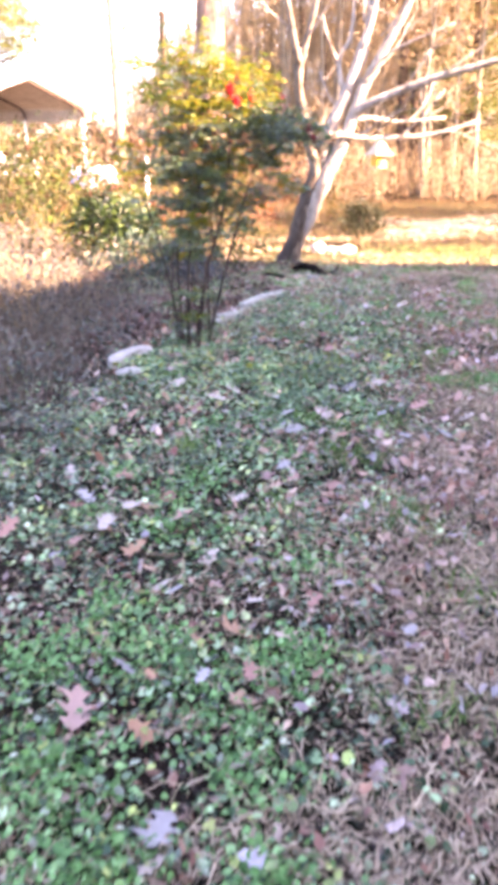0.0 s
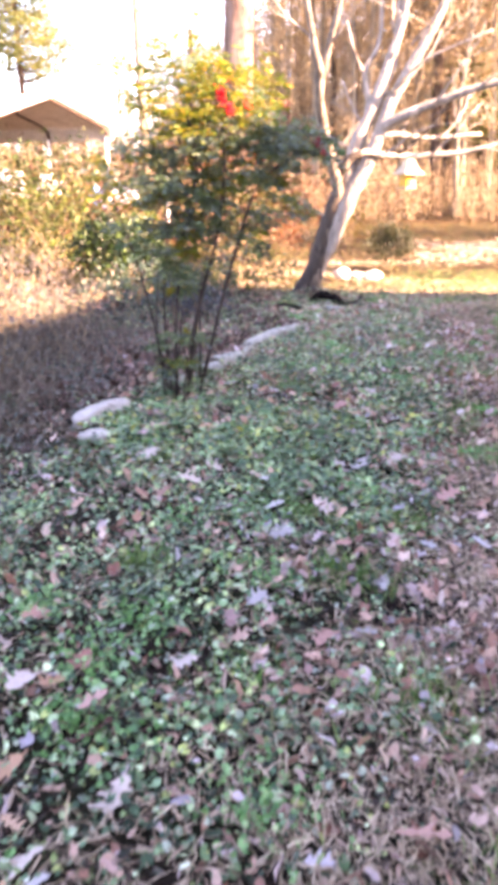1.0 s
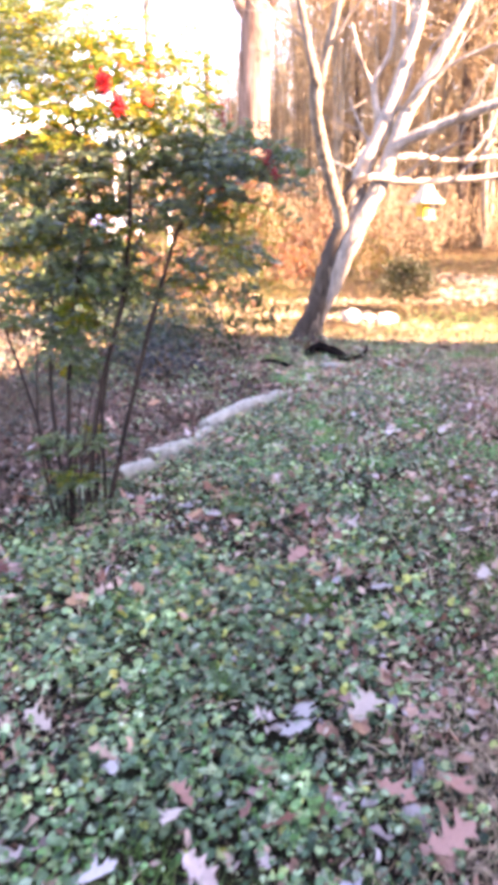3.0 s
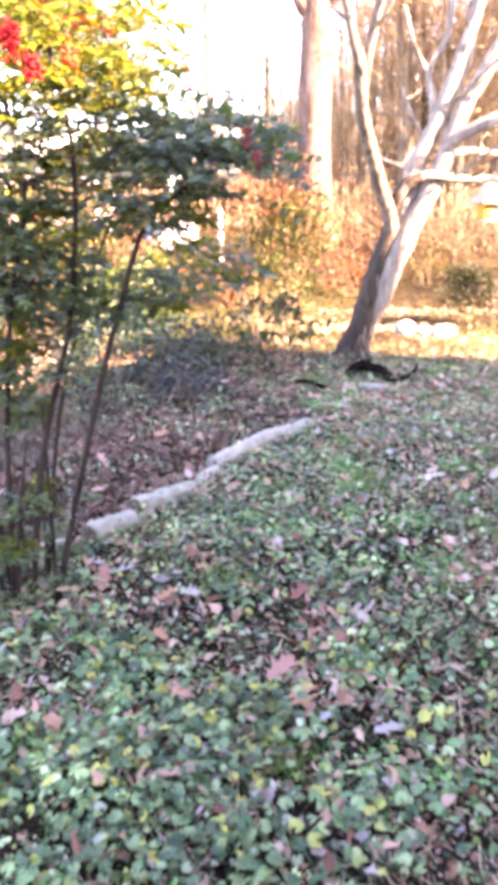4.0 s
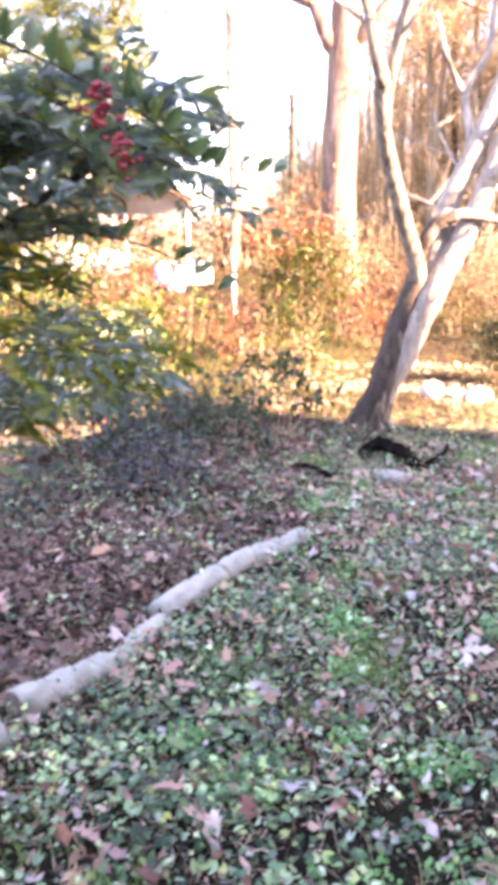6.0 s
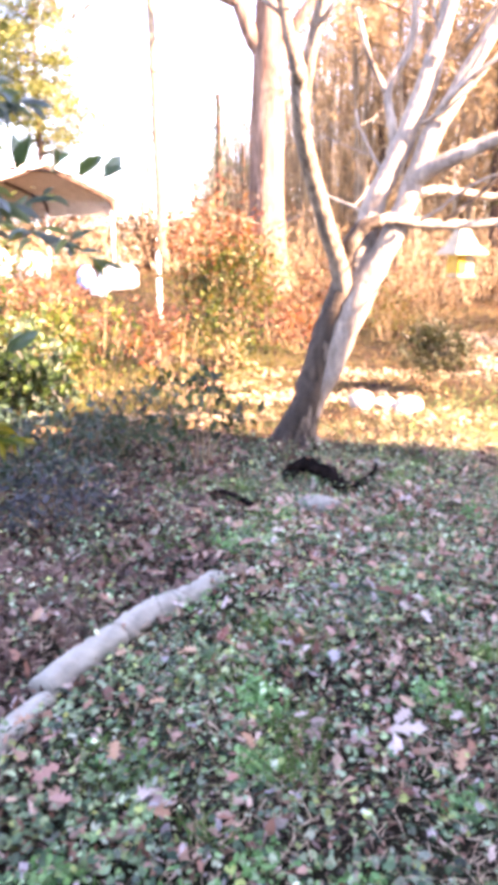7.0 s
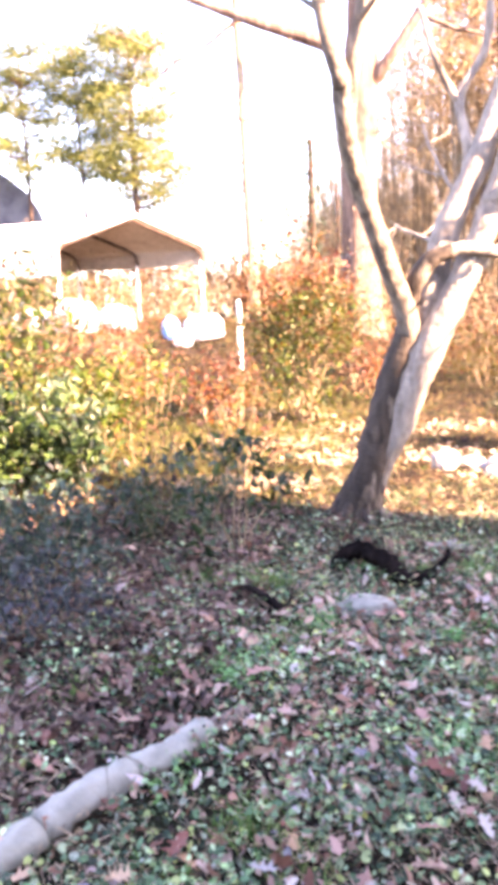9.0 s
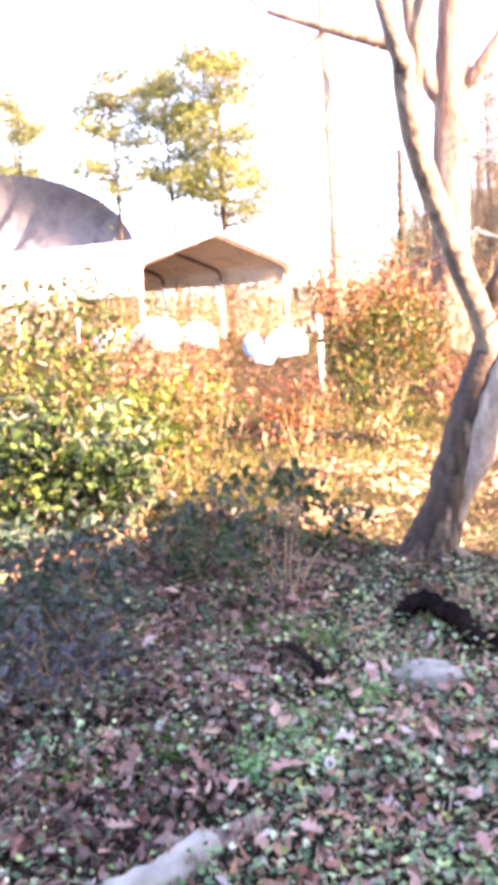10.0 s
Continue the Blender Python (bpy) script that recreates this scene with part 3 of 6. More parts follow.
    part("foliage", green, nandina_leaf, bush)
    part("foliage", deep, nandina_shade, bush, "dark green leaflets toned as shaded, in heart and sprays")
    part("foliage", yellow, nandina_lit, bush, "yellow-green foliage toned as sunlit, mostly at the top")
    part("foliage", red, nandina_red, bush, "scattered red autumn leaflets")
    tagged(part("leaf_ribs", ribs, cane_mat, bush), kind="stuff")
    berry_cluster(bush, (0.34, -0.5, 2.04), berry_red, 140, 0.034, "bright red hanging berries")
    berry_cluster(bush, (0.39, -0.48, 1.965), berry_red, 120, 0.03, "bright red hanging berries")
    berry_cluster(bush, (0.5, -0.46, 1.99), berry_orange, 80, 0.028, "orange ripening berries")
    berry_cluster(bush, (0.75, -0.05, 1.98), berry_dark, 30, 0.045, "dark red berries")
    berry_cluster(bush, (0.96, -0.06, 1.785), berry_dark, 34, 0.026, "dark red berries")
    berry_cluster(bush, (1.0, -0.08, 1.71), berry_dark, 28, 0.024, "dark red berries")


make_nandina()


# ---- log edging along the bed ----
def make_log(a, b, r, bare, wood=None, group="log edging of the bed"):
    a, b = np.array(a, float), np.array(b, float)
    n, sides = 12, 14
    log = thing("edging_log", a, "weathered pale grey log lying as bed edging", "log", group)
    p = curve_points([(0, 0, 0), (b - a) * 0.5 + rng.normal(size=3) * (0.015, 0.015, 0.003), b - a], n)
    rr = r * (1 + 0.04 * rng.normal(size=n))
    body = part("log_body", tube(Geo(), p, rr, sides, 0.075), wood or log_mat, log)
    log.scale.z = 0.85
    for q, w in ((p[0], p[0] - p[1]), (p[-1], p[-1] - p[-2])):
        w = unit(w)
        part("end_face", tube(Geo(), [q + w * 0.001, q + w * 0.006], [r * 0.93, r * 0.86], sides), log_end if bare else wood or log_mat, body, "dark end grain" if bare else "pale weathered end grain")


for a, b, r, bare in (((-0.74, 7.6, 0.015), (-0.52, 7.78, 0.01), 0.05, True), ((-0.42, 7.85, 0.045), (-0.27, 8.09, 0.04), 0.066, True), ((-0.31, 8.26, 0.05), (-0.11, 8.63, 0.035), 0.064, True), ((-0.1, 8.68, 0.0), (-0.03, 9.12, 0.01), 0.048, False),
                      ((-0.06, 9.16, 0.03), (0.1, 9.64, 0.03), 0.062, False), ((0.1, 9.67, 0.025), (0.26, 10.02, 0.03), 0.062, False), ((0.27, 10.04, 0.025), (0.43, 10.36, 0.02), 0.058, False)):
    make_log(a, b, r, bare)
# flat brownish piece at the end of the row, drawn as a short log
make_log((0.44, 10.385, 0.012), (0.54, 10.55, 0.005), 0.042, False, mottled("flat_brown_piece", [(0.12, 0.085, 0.07), (0.22, 0.17, 0.14), (0.17, 0.13, 0.105)], 8, 30, 0.85, (40, 0.6)))


# ---- stones ----
def make_stone(name, at, size, mat, label, seed, turn=0.0, group="", flat=0.6):
    bm = bmesh.new()
    bmesh.ops.create_icosphere(bm, subdivisions=4, radius=1)
    for v in bm.verts:
        c = v.co.copy()
        k = 1 + 0.28 * noise.noise(c * 1.1 + Vector((seed, 0, 0))) + 0.10 * noise.noise(c * 2.7 + Vector((0, seed, 0))) + 0.04 * noise.noise(c * 7)
        c.z = math.copysign(abs(c.z) ** flat, c.z)
        v.co = Vector((c.x * size[0], c.y * size[1], c.z * size[2])) * k
    me = bpy.data.meshes.new(name)
    bm.to_mesh(me)
    bm.free()
    for p in me.polygons:
        p.use_smooth = True
    me.materials.append(mat)
    ob = new(name, me)
    ob.matrix_world = pose(*at, 0, 0, turn)
    return tagged(ob, label, "stone", group)


make_stone("flat_stone", (0.915, 11.76, 0.03), (0.155, 0.1, 0.042), stone_mat, "flat pale grey stone sunk in the ivy", 2.0, 10)
make_stone("flat_stone", (-0.93, 6.5, 0.07), (0.095, 0.3, 0.055), slab_mat, "long pale slab lying at the bed's edge", 5.0, -24)
# this second slab takes the place of a pink leaf
make_stone("flat_stone", (-0.87, 6.02, 0.06), (0.09, 0.09, 0.022), slab_mat, "small flat slab standing in for a pink leaf", 8.0, 20)
make_stone("flat_stone", (1.35, 13.0, 0.0), (0.12, 0.09, 0.04), stone_mat, "small grey stone half under leaves", 3.0, 30)
for x, y, z, sx, sy, sz, k in ((1.32, 15.75, 0.09, 0.15, 0.13, 0.12, 1.0), (1.58, 15.85, 0.04, 0.2, 0.13, 0.075, 2.5), (1.86, 15.7, 0.06, 0.14, 0.13, 0.1, 4.2), (1.78, 15.45, 0.03, 0.1, 0.1, 0.06, 6.1)):
    make_stone("white_rock", (x, y, z), (sx, sy, sz), rock_mat, "rounded white rock in the sunlit lawn", k, k * 40, "row of white rocks", 0.85)


# ---- fallen dead wood ----
def make_dead_wood():
    # black paints the dark hollow under a tan-topped log
    wood = thing("fallen_branch", (0.62, 12.45, 0), "black arching branch, coloured as the shaded hollow under a log", "branch")
    p = curve_points([(0.05, 0.0, -0.04), (0.07, 0.0, 0.06), (0.16, 0.02, 0.12), (0.28, -0.02, 0.115), (0.4, -0.12, 0.065), (0.5, -0.22, 0.02), (0.62, -0.2, 0.02)], 40)
    part("branch_body", tube(Geo(), p, np.interp(np.linspace(0, 1, 40), [0, 0.2, 0.6, 1], [0.035, 0.045, 0.058, 0.035]), 14, 0.22), rotten, wood)
    q = curve_points([(0.55, -0.2, 0.03), (0.63, -0.1, 0.04), (0.70, 0.02, 0.07), (0.73, 0.08, 0.14)], 12)
    part("side_branch", tube(Geo(), q, np.linspace(0.038, 0.012, 12), 8, 0.25), rotten, wood)
    g, n = Geo(), 70
    k = rng.integers(4, 34, n)
    spot = p[k] + np.stack([rng.normal(size=n) * 0.025, 0.04 + rng.normal(size=n) * 0.02, rng.uniform(0.03, 0.045, n)], 1)
    leaves(g, spot, spread(n, 0.0), spread(n, 2.0), rng.uniform(0.02, 0.05, n), rng.uniform(0.008, 0.02, n), SCRAP)
    tagged(part("clinging_litter", g, bed_mat, wood, "brown leaf scraps standing in for the branch's tan top"), kind="stuff")
    stick = thing("fallen_stick", (0.15, 11.87, 0.07), "dark rotten stick lying on the leaf litter", "stick")
    s = curve_points([(0.05, -0.02, 0.005), (0.14, -0.08, 0.02), (0.24, -0.2, 0.02), (0.36, -0.33, 0.0)], 12)
    part("stick_body", tube(Geo(), s, np.linspace(0.016, 0.022, 12), 8, 0.14), rotten, stick)


make_dead_wood()


# ---- bird feeder on the low limb ----
def make_feeder():
    white = mottled("white_painted_wood", [(0.3, 0.25, 0.16), (0.4, 0.34, 0.23), (0.35, 0.29, 0.19)], 6, 40, 0.6, (40, 0.15))
    yellow = mottled("yellow_panel", [(0.4, 0.23, 0.015), (0.52, 0.32, 0.02), (0.46, 0.27, 0.018)], 5, 30, 0.5)
    f = thing("bird_feeder", (2.17, 14.37, 1.5), "small hanging bird feeder with a white peaked roof", "bird feeder")
    g = Geo()
    for z0, z1, r0, r1 in ((0.2, 0.215, 0.205, 0.2), (0.215, 0.29, 0.2, 0.125), (0.29, 0.51, 0.125, 0.015)):
        v = [(sx * r, sy * r, z) for z, r in ((z0, r0), (z1, r1)) for sx, sy in ((-1, -1), (1, -1), (1, 1), (-1, 1))]
        g.add(v, [(0, 1, 5, 4), (1, 2, 6, 5), (2, 3, 7, 6), (3, 0, 4, 7), (4, 5, 6, 7), (3, 2, 1, 0)])
    cover = part("roof", g, white, f, smooth=False)
    body = part("body", box(Geo(), (-0.09, -0.09, 0.02), (0.1, 0.1, 0.22)), white, f, smooth=False)
    part("side_panel", box(Geo(), (-0.11, -0.1, 0.03), (-0.092, 0.1, 0.215)), yellow, body, "yellow side panel", smooth=False)
    part("front_panel", box(Geo(), (-0.1, -0.112, 0.03), (-0.01, -0.092, 0.215)), yellow, body, "yellow front panel", smooth=False)
    part("tray", box(Geo(), (-0.11, -0.11, 0.0), (0.11, 0.11, 0.018)), white, f, smooth=False)
    part("hanger", tube(Geo(), [(0, 0, 0.46), (0, 0, 0.74)], 0.004, 5), rotten, cover)
    f.rotation_euler.z = radians(25)
    f.scale = (0.85, 0.85, 1.0)


make_feeder()


# ---- shrubs ----
def make_bush(at, reach, tall, colours, count, size, label, name="shrub", stems=9, low=0.25, seed_clusters=26, template=OVAL, gap=0.5, bark=None, group=""):
    x, y = at
    bush = thing(name, (x, y, float(height(x, y))), label, "shrub", group)
    leaf = Geo()
    tips = []
    for i in range(seed_clusters):
        a, rr = rng.uniform(0, 2 * np.pi), reach * math.sqrt(rng.random())
        top = tall * (low + (1 - low) * rng.random() ** 0.7) * (1 - 0.3 * (rr / reach) ** 2)
        tips.append((math.cos(a) * rr, math.sin(a) * rr, top))
    for i, tip in enumerate(tips):
        if i < stems:
            b = np.array([rng.normal() * reach * 0.12, rng.normal() * reach * 0.12, -0.05])
            mid = b + (np.array(tip) - b) * 0.5 + rng.normal(size=3) * reach * 0.08
            part("stem", tube(Geo(), curve_points([b, mid, tip], 7), np.linspace(0.005 + 0.005 * tall, 0.003, 7), 5), bark or twig_mat, bush)
    per = max(1, count // len(tips))
    for tip in tips:
        n = per
        spot = np.array(tip) + rng.normal(size=(n, 3)) * np.array([1, 1, 0.75]) * reach * gap * 0.5
        spot[:, 2] = np.maximum(spot[:, 2], 0.03)
        ln = size * rng.uniform(0.6, 1.3, n)
        leaves(leaf, spot, spread(n, 0.1), spread(n, 1.4), ln * 1.12, ln * 0.56, template)
    part("foliage", leaf, foliage(name + "_leaf", colours, 0.45, 0.35), bush)
    return bush


LIME = [(0.0301, 0.0649, 0.00481), (0.0703, 0.118, 0.00802), (0.125, 0.165, 0.014), (0.0125, 0.0265, 0.00321), (0.121, 0.0945, 0.0201), (0.161, 0.201, 0.0521)]
CREAM = [(0.041, 0.082, 0.0156), (0.082, 0.123, 0.0195), (0.197, 0.156, 0.0623), (0.00984, 0.0164, 0.00623), (0.0656, 0.107, 0.0156), (0.139, 0.0574, 0.0389), (0.0246, 0.0451, 0.00935), (0.123, 0.131, 0.0312)]
# the palest tones paint highlights on the leaves
MINT = [(0.0612, 0.122, 0.0306), (0.122, 0.199, 0.0765), (0.0229, 0.0497, 0.0115), (0.23, 0.275, 0.184), (0.0382, 0.0842, 0.0191)]
DARK = [(0.008, 0.02, 0.008), (0.018, 0.042, 0.014), (0.035, 0.07, 0.02), (0.055, 0.095, 0.026)]
GOLD = [(0.0895, 0.0782, 0.00871), (0.12, 0.0931, 0.0114), (0.0634, 0.0782, 0.00871), (0.12, 0.0559, 0.00871), (0.0409, 0.0596, 0.00805)]
RUST = [(0.127, 0.0258, 0.0098), (0.164, 0.0517, 0.0139), (0.186, 0.0862, 0.0179), (0.15, 0.0344, 0.0204), (0.118, 0.0775, 0.0139)]
ROSE = [(0.175, 0.0586, 0.0315), (0.21, 0.104, 0.0473), (0.14, 0.0357, 0.0221), (0.239, 0.157, 0.0818), (0.07, 0.0326, 0.0126)]
BLUE = [(0.014, 0.034, 0.022), (0.03, 0.065, 0.042), (0.06, 0.1, 0.075), (0.028, 0.065, 0.026), (0.05, 0.042, 0.056), (0.06, 0.11, 0.07), (0.01, 0.018, 0.013)]
TAN = [(0.081, 0.0434, 0.0194), (0.117, 0.0713, 0.0324), (0.136, 0.0909, 0.0401), (0.0713, 0.0551, 0.0162)]
# darkest tones paint the shrub's shade, the bright one its lit leaves
DEEP = [(0.0051, 0.0136, 0.0051), (0.0119, 0.0289, 0.0085), (0.0255, 0.0553, 0.0153), (0.085, 0.145, 0.0298), (0.0068, 0.0119, 0.0068), (0.0085, 0.0187, 0.0068)]
MIXED = [(0.027, 0.0585, 0.0072), (0.072, 0.099, 0.009), (0.0144, 0.0306, 0.0054), (0.09, 0.027, 0.0081), (0.09, 0.09, 0.009), (0.0405, 0.072, 0.009), (0.0117, 0.0216, 0.0045)]

PURPLE = [(0.045, 0.05, 0.06), (0.06, 0.075, 0.08), (0.03, 0.055, 0.04), (0.085, 0.1, 0.11), (0.045, 0.035, 0.045), (0.02, 0.035, 0.028)]
make_bush((-0.72, 11.15), 0.36, 0.36, PURPLE, 520, 0.05, "low plant with dull purple leaves in the bed", "bed_plant", low=0.1)
make_bush((-0.95, 11.75), 0.38, 0.7, BLUE, 600, 0.06, "upright blue-green shrub in the shaded bed", low=0.2, gap=0.45)
make_bush((-1.5, 11.7), 0.55, 0.7, BLUE, 820, 0.062, "spreading blue-green shrub on brown leaf litter", low=0.1, seed_clusters=36)
make_bush((-1.5, 10.2), 0.45, 0.55, BLUE, 400, 0.052, "low blue-green shrub in the shaded bed", low=0.1)
make_bush((-0.03, 12.72), 0.42, 0.85, DARK, 260, 0.075, "thin young sapling with sparse dark leaves", "sapling", stems=6, seed_clusters=14, gap=0.35)
make_bush((-2.25, 13.6), 0.5, 1.15, DEEP, 1500, 0.095, "dark green leafy shrub at the shadow's edge", seed_clusters=40)
make_bush((-1.7, 13.5), 0.32, 0.9, DEEP, 620, 0.085, "dark green leafy shrub at the shadow's edge", seed_clusters=26)
make_bush((-1.35, 14.6), 0.42, 1.3, LIME, 300, 0.06, "open yellow-green shrub in the sun", seed_clusters=34, gap=0.4)
make_bush((-2.05, 14.8), 0.4, 1.25, LIME, 800, 0.08, "bright lime green shrub in the sun", seed_clusters=30)
make_bush((-1.9, 14.2), 0.36, 1.2, MINT, 420, 0.085, "pale green shrub, sun highlights put into its leaf tones", seed_clusters=18, low=0.4, gap=0.4)
make_bush((-3.6, 15.6), 1.0, 2.35, CREAM, 1900, 0.095, "tall pale variegated shrub in the sun", seed_clusters=44, low=0.35)
make_bush((-2.7, 16.4), 0.8, 1.5, ROSE, 1000, 0.08, "pinkish autumn shrub in the sun", seed_clusters=30)
make_bush((-0.75, 19.3), 0.75, 2.75, RUST, 900, 0.08, "tall rust red shrub among green ones", seed_clusters=40, low=0.6)
make_bush((-0.7, 15.8), 0.45, 1.05, GOLD, 170, 0.06, "thin golden shrub on the sunlit lawn", seed_clusters=24, gap=0.4)
make_bush((-0.6, 19.0), 0.68, 2.1, MIXED, 3000, 0.075, "tall green and red shrub before the woods", seed_clusters=64, low=0.12)
make_bush((-0.45, 14.4), 0.38, 1.4, [(0.14, 0.05, 0.03), (0.2, 0.085, 0.04), (0.1, 0.04, 0.03), (0.22, 0.13, 0.06)], 170, 0.06, "thin young sapling with sparse rust leaves", "sapling", stems=7, seed_clusters=14, gap=0.35)
make_bush((2.25, 17.0), 0.4, 0.85, [(0.012, 0.022, 0.008), (0.03, 0.045, 0.012), (0.045, 0.04, 0.012), (0.015, 0.017, 0.006)], 2600, 0.05, "small dark green bush on the sunlit lawn", seed_clusters=22)
make_bush((-0.75, 12.95), 0.2, 0.38, DARK, 130, 0.15, "spiky dark green clump in the leaf litter", stems=8, seed_clusters=12, gap=0.4, low=0.1, template=SPIKE)
make_bush((-0.42, 13.2), 0.28, 0.7, BLUE, 150, 0.07, "dark blue-green seedling shrub in the leaf litter", stems=7, seed_clusters=12, gap=0.4)
make_bush((-1.15, 13.2), 0.35, 0.6, BLUE, 240, 0.06, "low blue-green seedling shrub in the leaf litter", stems=5, seed_clusters=14, gap=0.4)
for x, y, r, h in ((-3.0, 16.6, 0.6, 0.75), (-4.2, 17.6, 0.8, 0.8)):
    make_bush((x, y), r, h, LIME, int(700 * r + 200), 0.07, "low yellow-green shrub in the sun", seed_clusters=26, low=0.1, group="low lime shrubs")
for x, y, r, h, pal, lab in ((-1.7, 18.6, 0.5, 0.75, RUST, "rust red"), (0.35, 21.0, 0.5, 0.9, RUST, "rust red"), (-3.4, 19.0, 0.7, 0.9, GOLD, "golden"), (-0.3, 22.5, 0.8, 1.0, ROSE, "pinkish"), (1.9, 23.0, 0.8, 1.2, GOLD, "golden"), (-2.4, 20.5, 0.7, 0.9, ROSE, "pinkish"),
                             (-5.2, 18.5, 1.2, 1.9, CREAM, "pale variegated"), (-4.9, 21.5, 1.3, 1.4, ROSE, "pinkish"), (0.9, 24.5, 1.4, 1.6, RUST, "rust red"), (-1.4, 25.0, 1.4, 1.5, GOLD, "golden"), (3.2, 26.0, 1.5, 1.5, TAN, "tan"), (-6.5, 24.5, 1.5, 1.2, GOLD, "golden")):
    make_bush((x, y), r, h, pal, int(600 * r * r + 200), 0.075, lab + " autumn shrub in low sunlight", seed_clusters=40, low=0.15, group="autumn shrubs")
for x, y, r, h, pal, lab in ((-12.5, 39.0, 2.2, 2.4, TAN, "dry tan"), (-9.5, 40.0, 2.0, 2.6, ROSE, "pinkish"), (-6.8, 38.5, 1.8, 2.2, TAN, "dry tan"), (-4.4, 37.5, 1.6, 2.0, ROSE, "pinkish"), (-15.5, 38.0, 2.2, 2.6, TAN, "dry tan")):
    make_bush((x, y), r, h, pal, 2600, 0.14, lab + " thicket behind the carport", seed_clusters=60, low=0.1, group="thickets behind the carport")
for x, y, r, h, pal, lab in ((-5.0, 15.2, 1.0, 2.2, GOLD, "golden"), (-4.2, 16.6, 0.9, 2.1, LIME, "yellow-green"), (-5.8, 16.4, 1.1, 2.3, GOLD, "golden"), (-2.4, 15.6, 0.6, 1.2, LIME, "yellow-green"), (-3.3, 14.9, 0.65, 1.65, LIME, "yellow-green"), (-7.2, 17.5, 1.1, 1.6, TAN, "dry tan"), (-6.2, 15.0, 1.2, 1.7, LIME, "yellow-green"), (-6.6, 12.0, 1.0, 1.2, TAN, "dry tan")):
    make_bush((x, y), r, h, pal, int(900 * r * r + 350), 0.06, lab + " straggling shrub in low sunlight", seed_clusters=34, low=0.2, gap=0.45, group="straggling shrubs")


for x, y, r, h in ((-2.6, 9.4, 0.6, 0.85), (-3.6, 10.6, 0.8, 1.15), (-3.0, 11.8, 0.7, 0.9), (-4.4, 12.2, 0.9, 1.25), (-2.2, 10.8, 0.5, 0.6), (-5.2, 11.2, 0.9, 1.35), (-3.4, 12.9, 0.6, 0.75), (-2.0, 7.6, 0.42, 0.72), (-2.5, 8.6, 0.5, 0.8), (-1.75, 8.8, 0.4, 0.58), (-3.0, 7.8, 0.6, 0.95)):
    make_bush((x, y), r, h, [(0.08, 0.085, 0.065), (0.13, 0.11, 0.09), (0.18, 0.15, 0.13), (0.05, 0.055, 0.045), (0.06, 0.045, 0.04)], int(800 * r), 0.045, "dull grey-green straggling shrub in the shade", stems=16, seed_clusters=40, low=0.2, gap=0.4, group="grey straggling shrubs")


# ---- carport, its clutter and the roof behind ----
def make_carport():
    z0 = float(height(-7.8, 30.5))
    metal = mottled("white_sheet_metal", [(0.72, 0.71, 0.69), (0.8, 0.79, 0.77), (0.76, 0.75, 0.73)], 2, 20, 0.5)
    inner = mottled("bare_underside", [(0.38, 0.31, 0.24), (0.47, 0.39, 0.31), (0.42, 0.35, 0.27)], 2, 20, 0.6)
    c = thing("carport", (-7.5, 30.6, z0), "white metal carport with a peaked roof on posts", "carport")
    # the front runs from the near eave over the peak to the far eave; the roof runs back along deep
    near, far, deep = np.array((-1.58, -1.9, 0)), np.array((1.58, 1.9, 0)), np.array((-8.6, 0.4, 0))
    eave, peak = 3.76 - z0, 4.6 - z0
    up = np.array((0, 0, 1.0))
    prof = [near * 1.01 + up * (eave - 0.85), near * 1.01 + up * (eave - 0.06), near * 0.95 + up * (eave + 0.03), up * peak, far * 0.95 + up * (eave + 0.03), far * 1.01 + up * (eave - 0.06), far * 1.01 + up * (eave - 0.5)]
    outer, lining = Geo(), Geo()
    n = len(prof)
    k = np.arange(n - 1)
    for geo, off in ((outer, 0.0), (lining, -0.03)):
        v = [a * np.array((1 + off, 1 + off, 1)) + o + up * (off - d) for o in (0 * deep, deep) for d in (0, 0.025) for a in prof]
        geo.add(v, np.stack([k, k + 1, 2 * n + k + 1, 2 * n + k], 1), np.stack([3 * n + k, 3 * n + k + 1, n + k + 1, n + k], 1), np.stack([n + k, n + k + 1, k + 1, k], 1), np.stack([2 * n + k, 2 * n + k + 1, 3 * n + k + 1, 3 * n + k], 1), [(0, 2 * n, 3 * n, n), (n - 1, 2 * n - 1, 4 * n - 1, 3 * n - 1)])
    cover = part("roof", outer, metal, c, smooth=False)
    part("roof_lining", lining, inner, c, "tan underside of the roof", smooth=False)
    for k in range(9):
        o = deep * (0.05 + 0.11 * k)
        for a, b in ((prof[2], prof[3]), (prof[3], prof[4])):
            part("roof_rib", tube(Geo(), [a + o + up * 0.012, b + o + up * 0.012], 0.012, 4), metal, cover)
    trim = tube(Geo(), [a - deep * 0.004 for a in prof], 0.06, 6)
    part("fascia", trim, metal, cover, "white edging of the open end")
    for k in (0.01, 0.26, 0.5, 0.75, 0.99):
        o = deep * k
        bow = tube(Geo(), [near * 0.97 + o + up * (eave - 0.5), near * 0.96 + o + up * (eave - 0.2), near * 0.88 + o + up * (eave - 0.03), o + up * (peak - 0.1), far * 0.88 + o + up * (eave - 0.03), far * 0.96 + o + up * (eave - 0.2), far * 0.97 + o + up * (eave - 0.5)], 0.06, 6)
        part("rafter", bow, bark_brown, c, "dark bent rafter")
        for e in (near, far):
            foot = e * 0.96 + o
            part("post", tube(Geo(), [foot - up * 0.1, foot + up * (eave - 0.2)], 0.042, 8), metal, c)
    return metal


sheet_metal = make_carport()


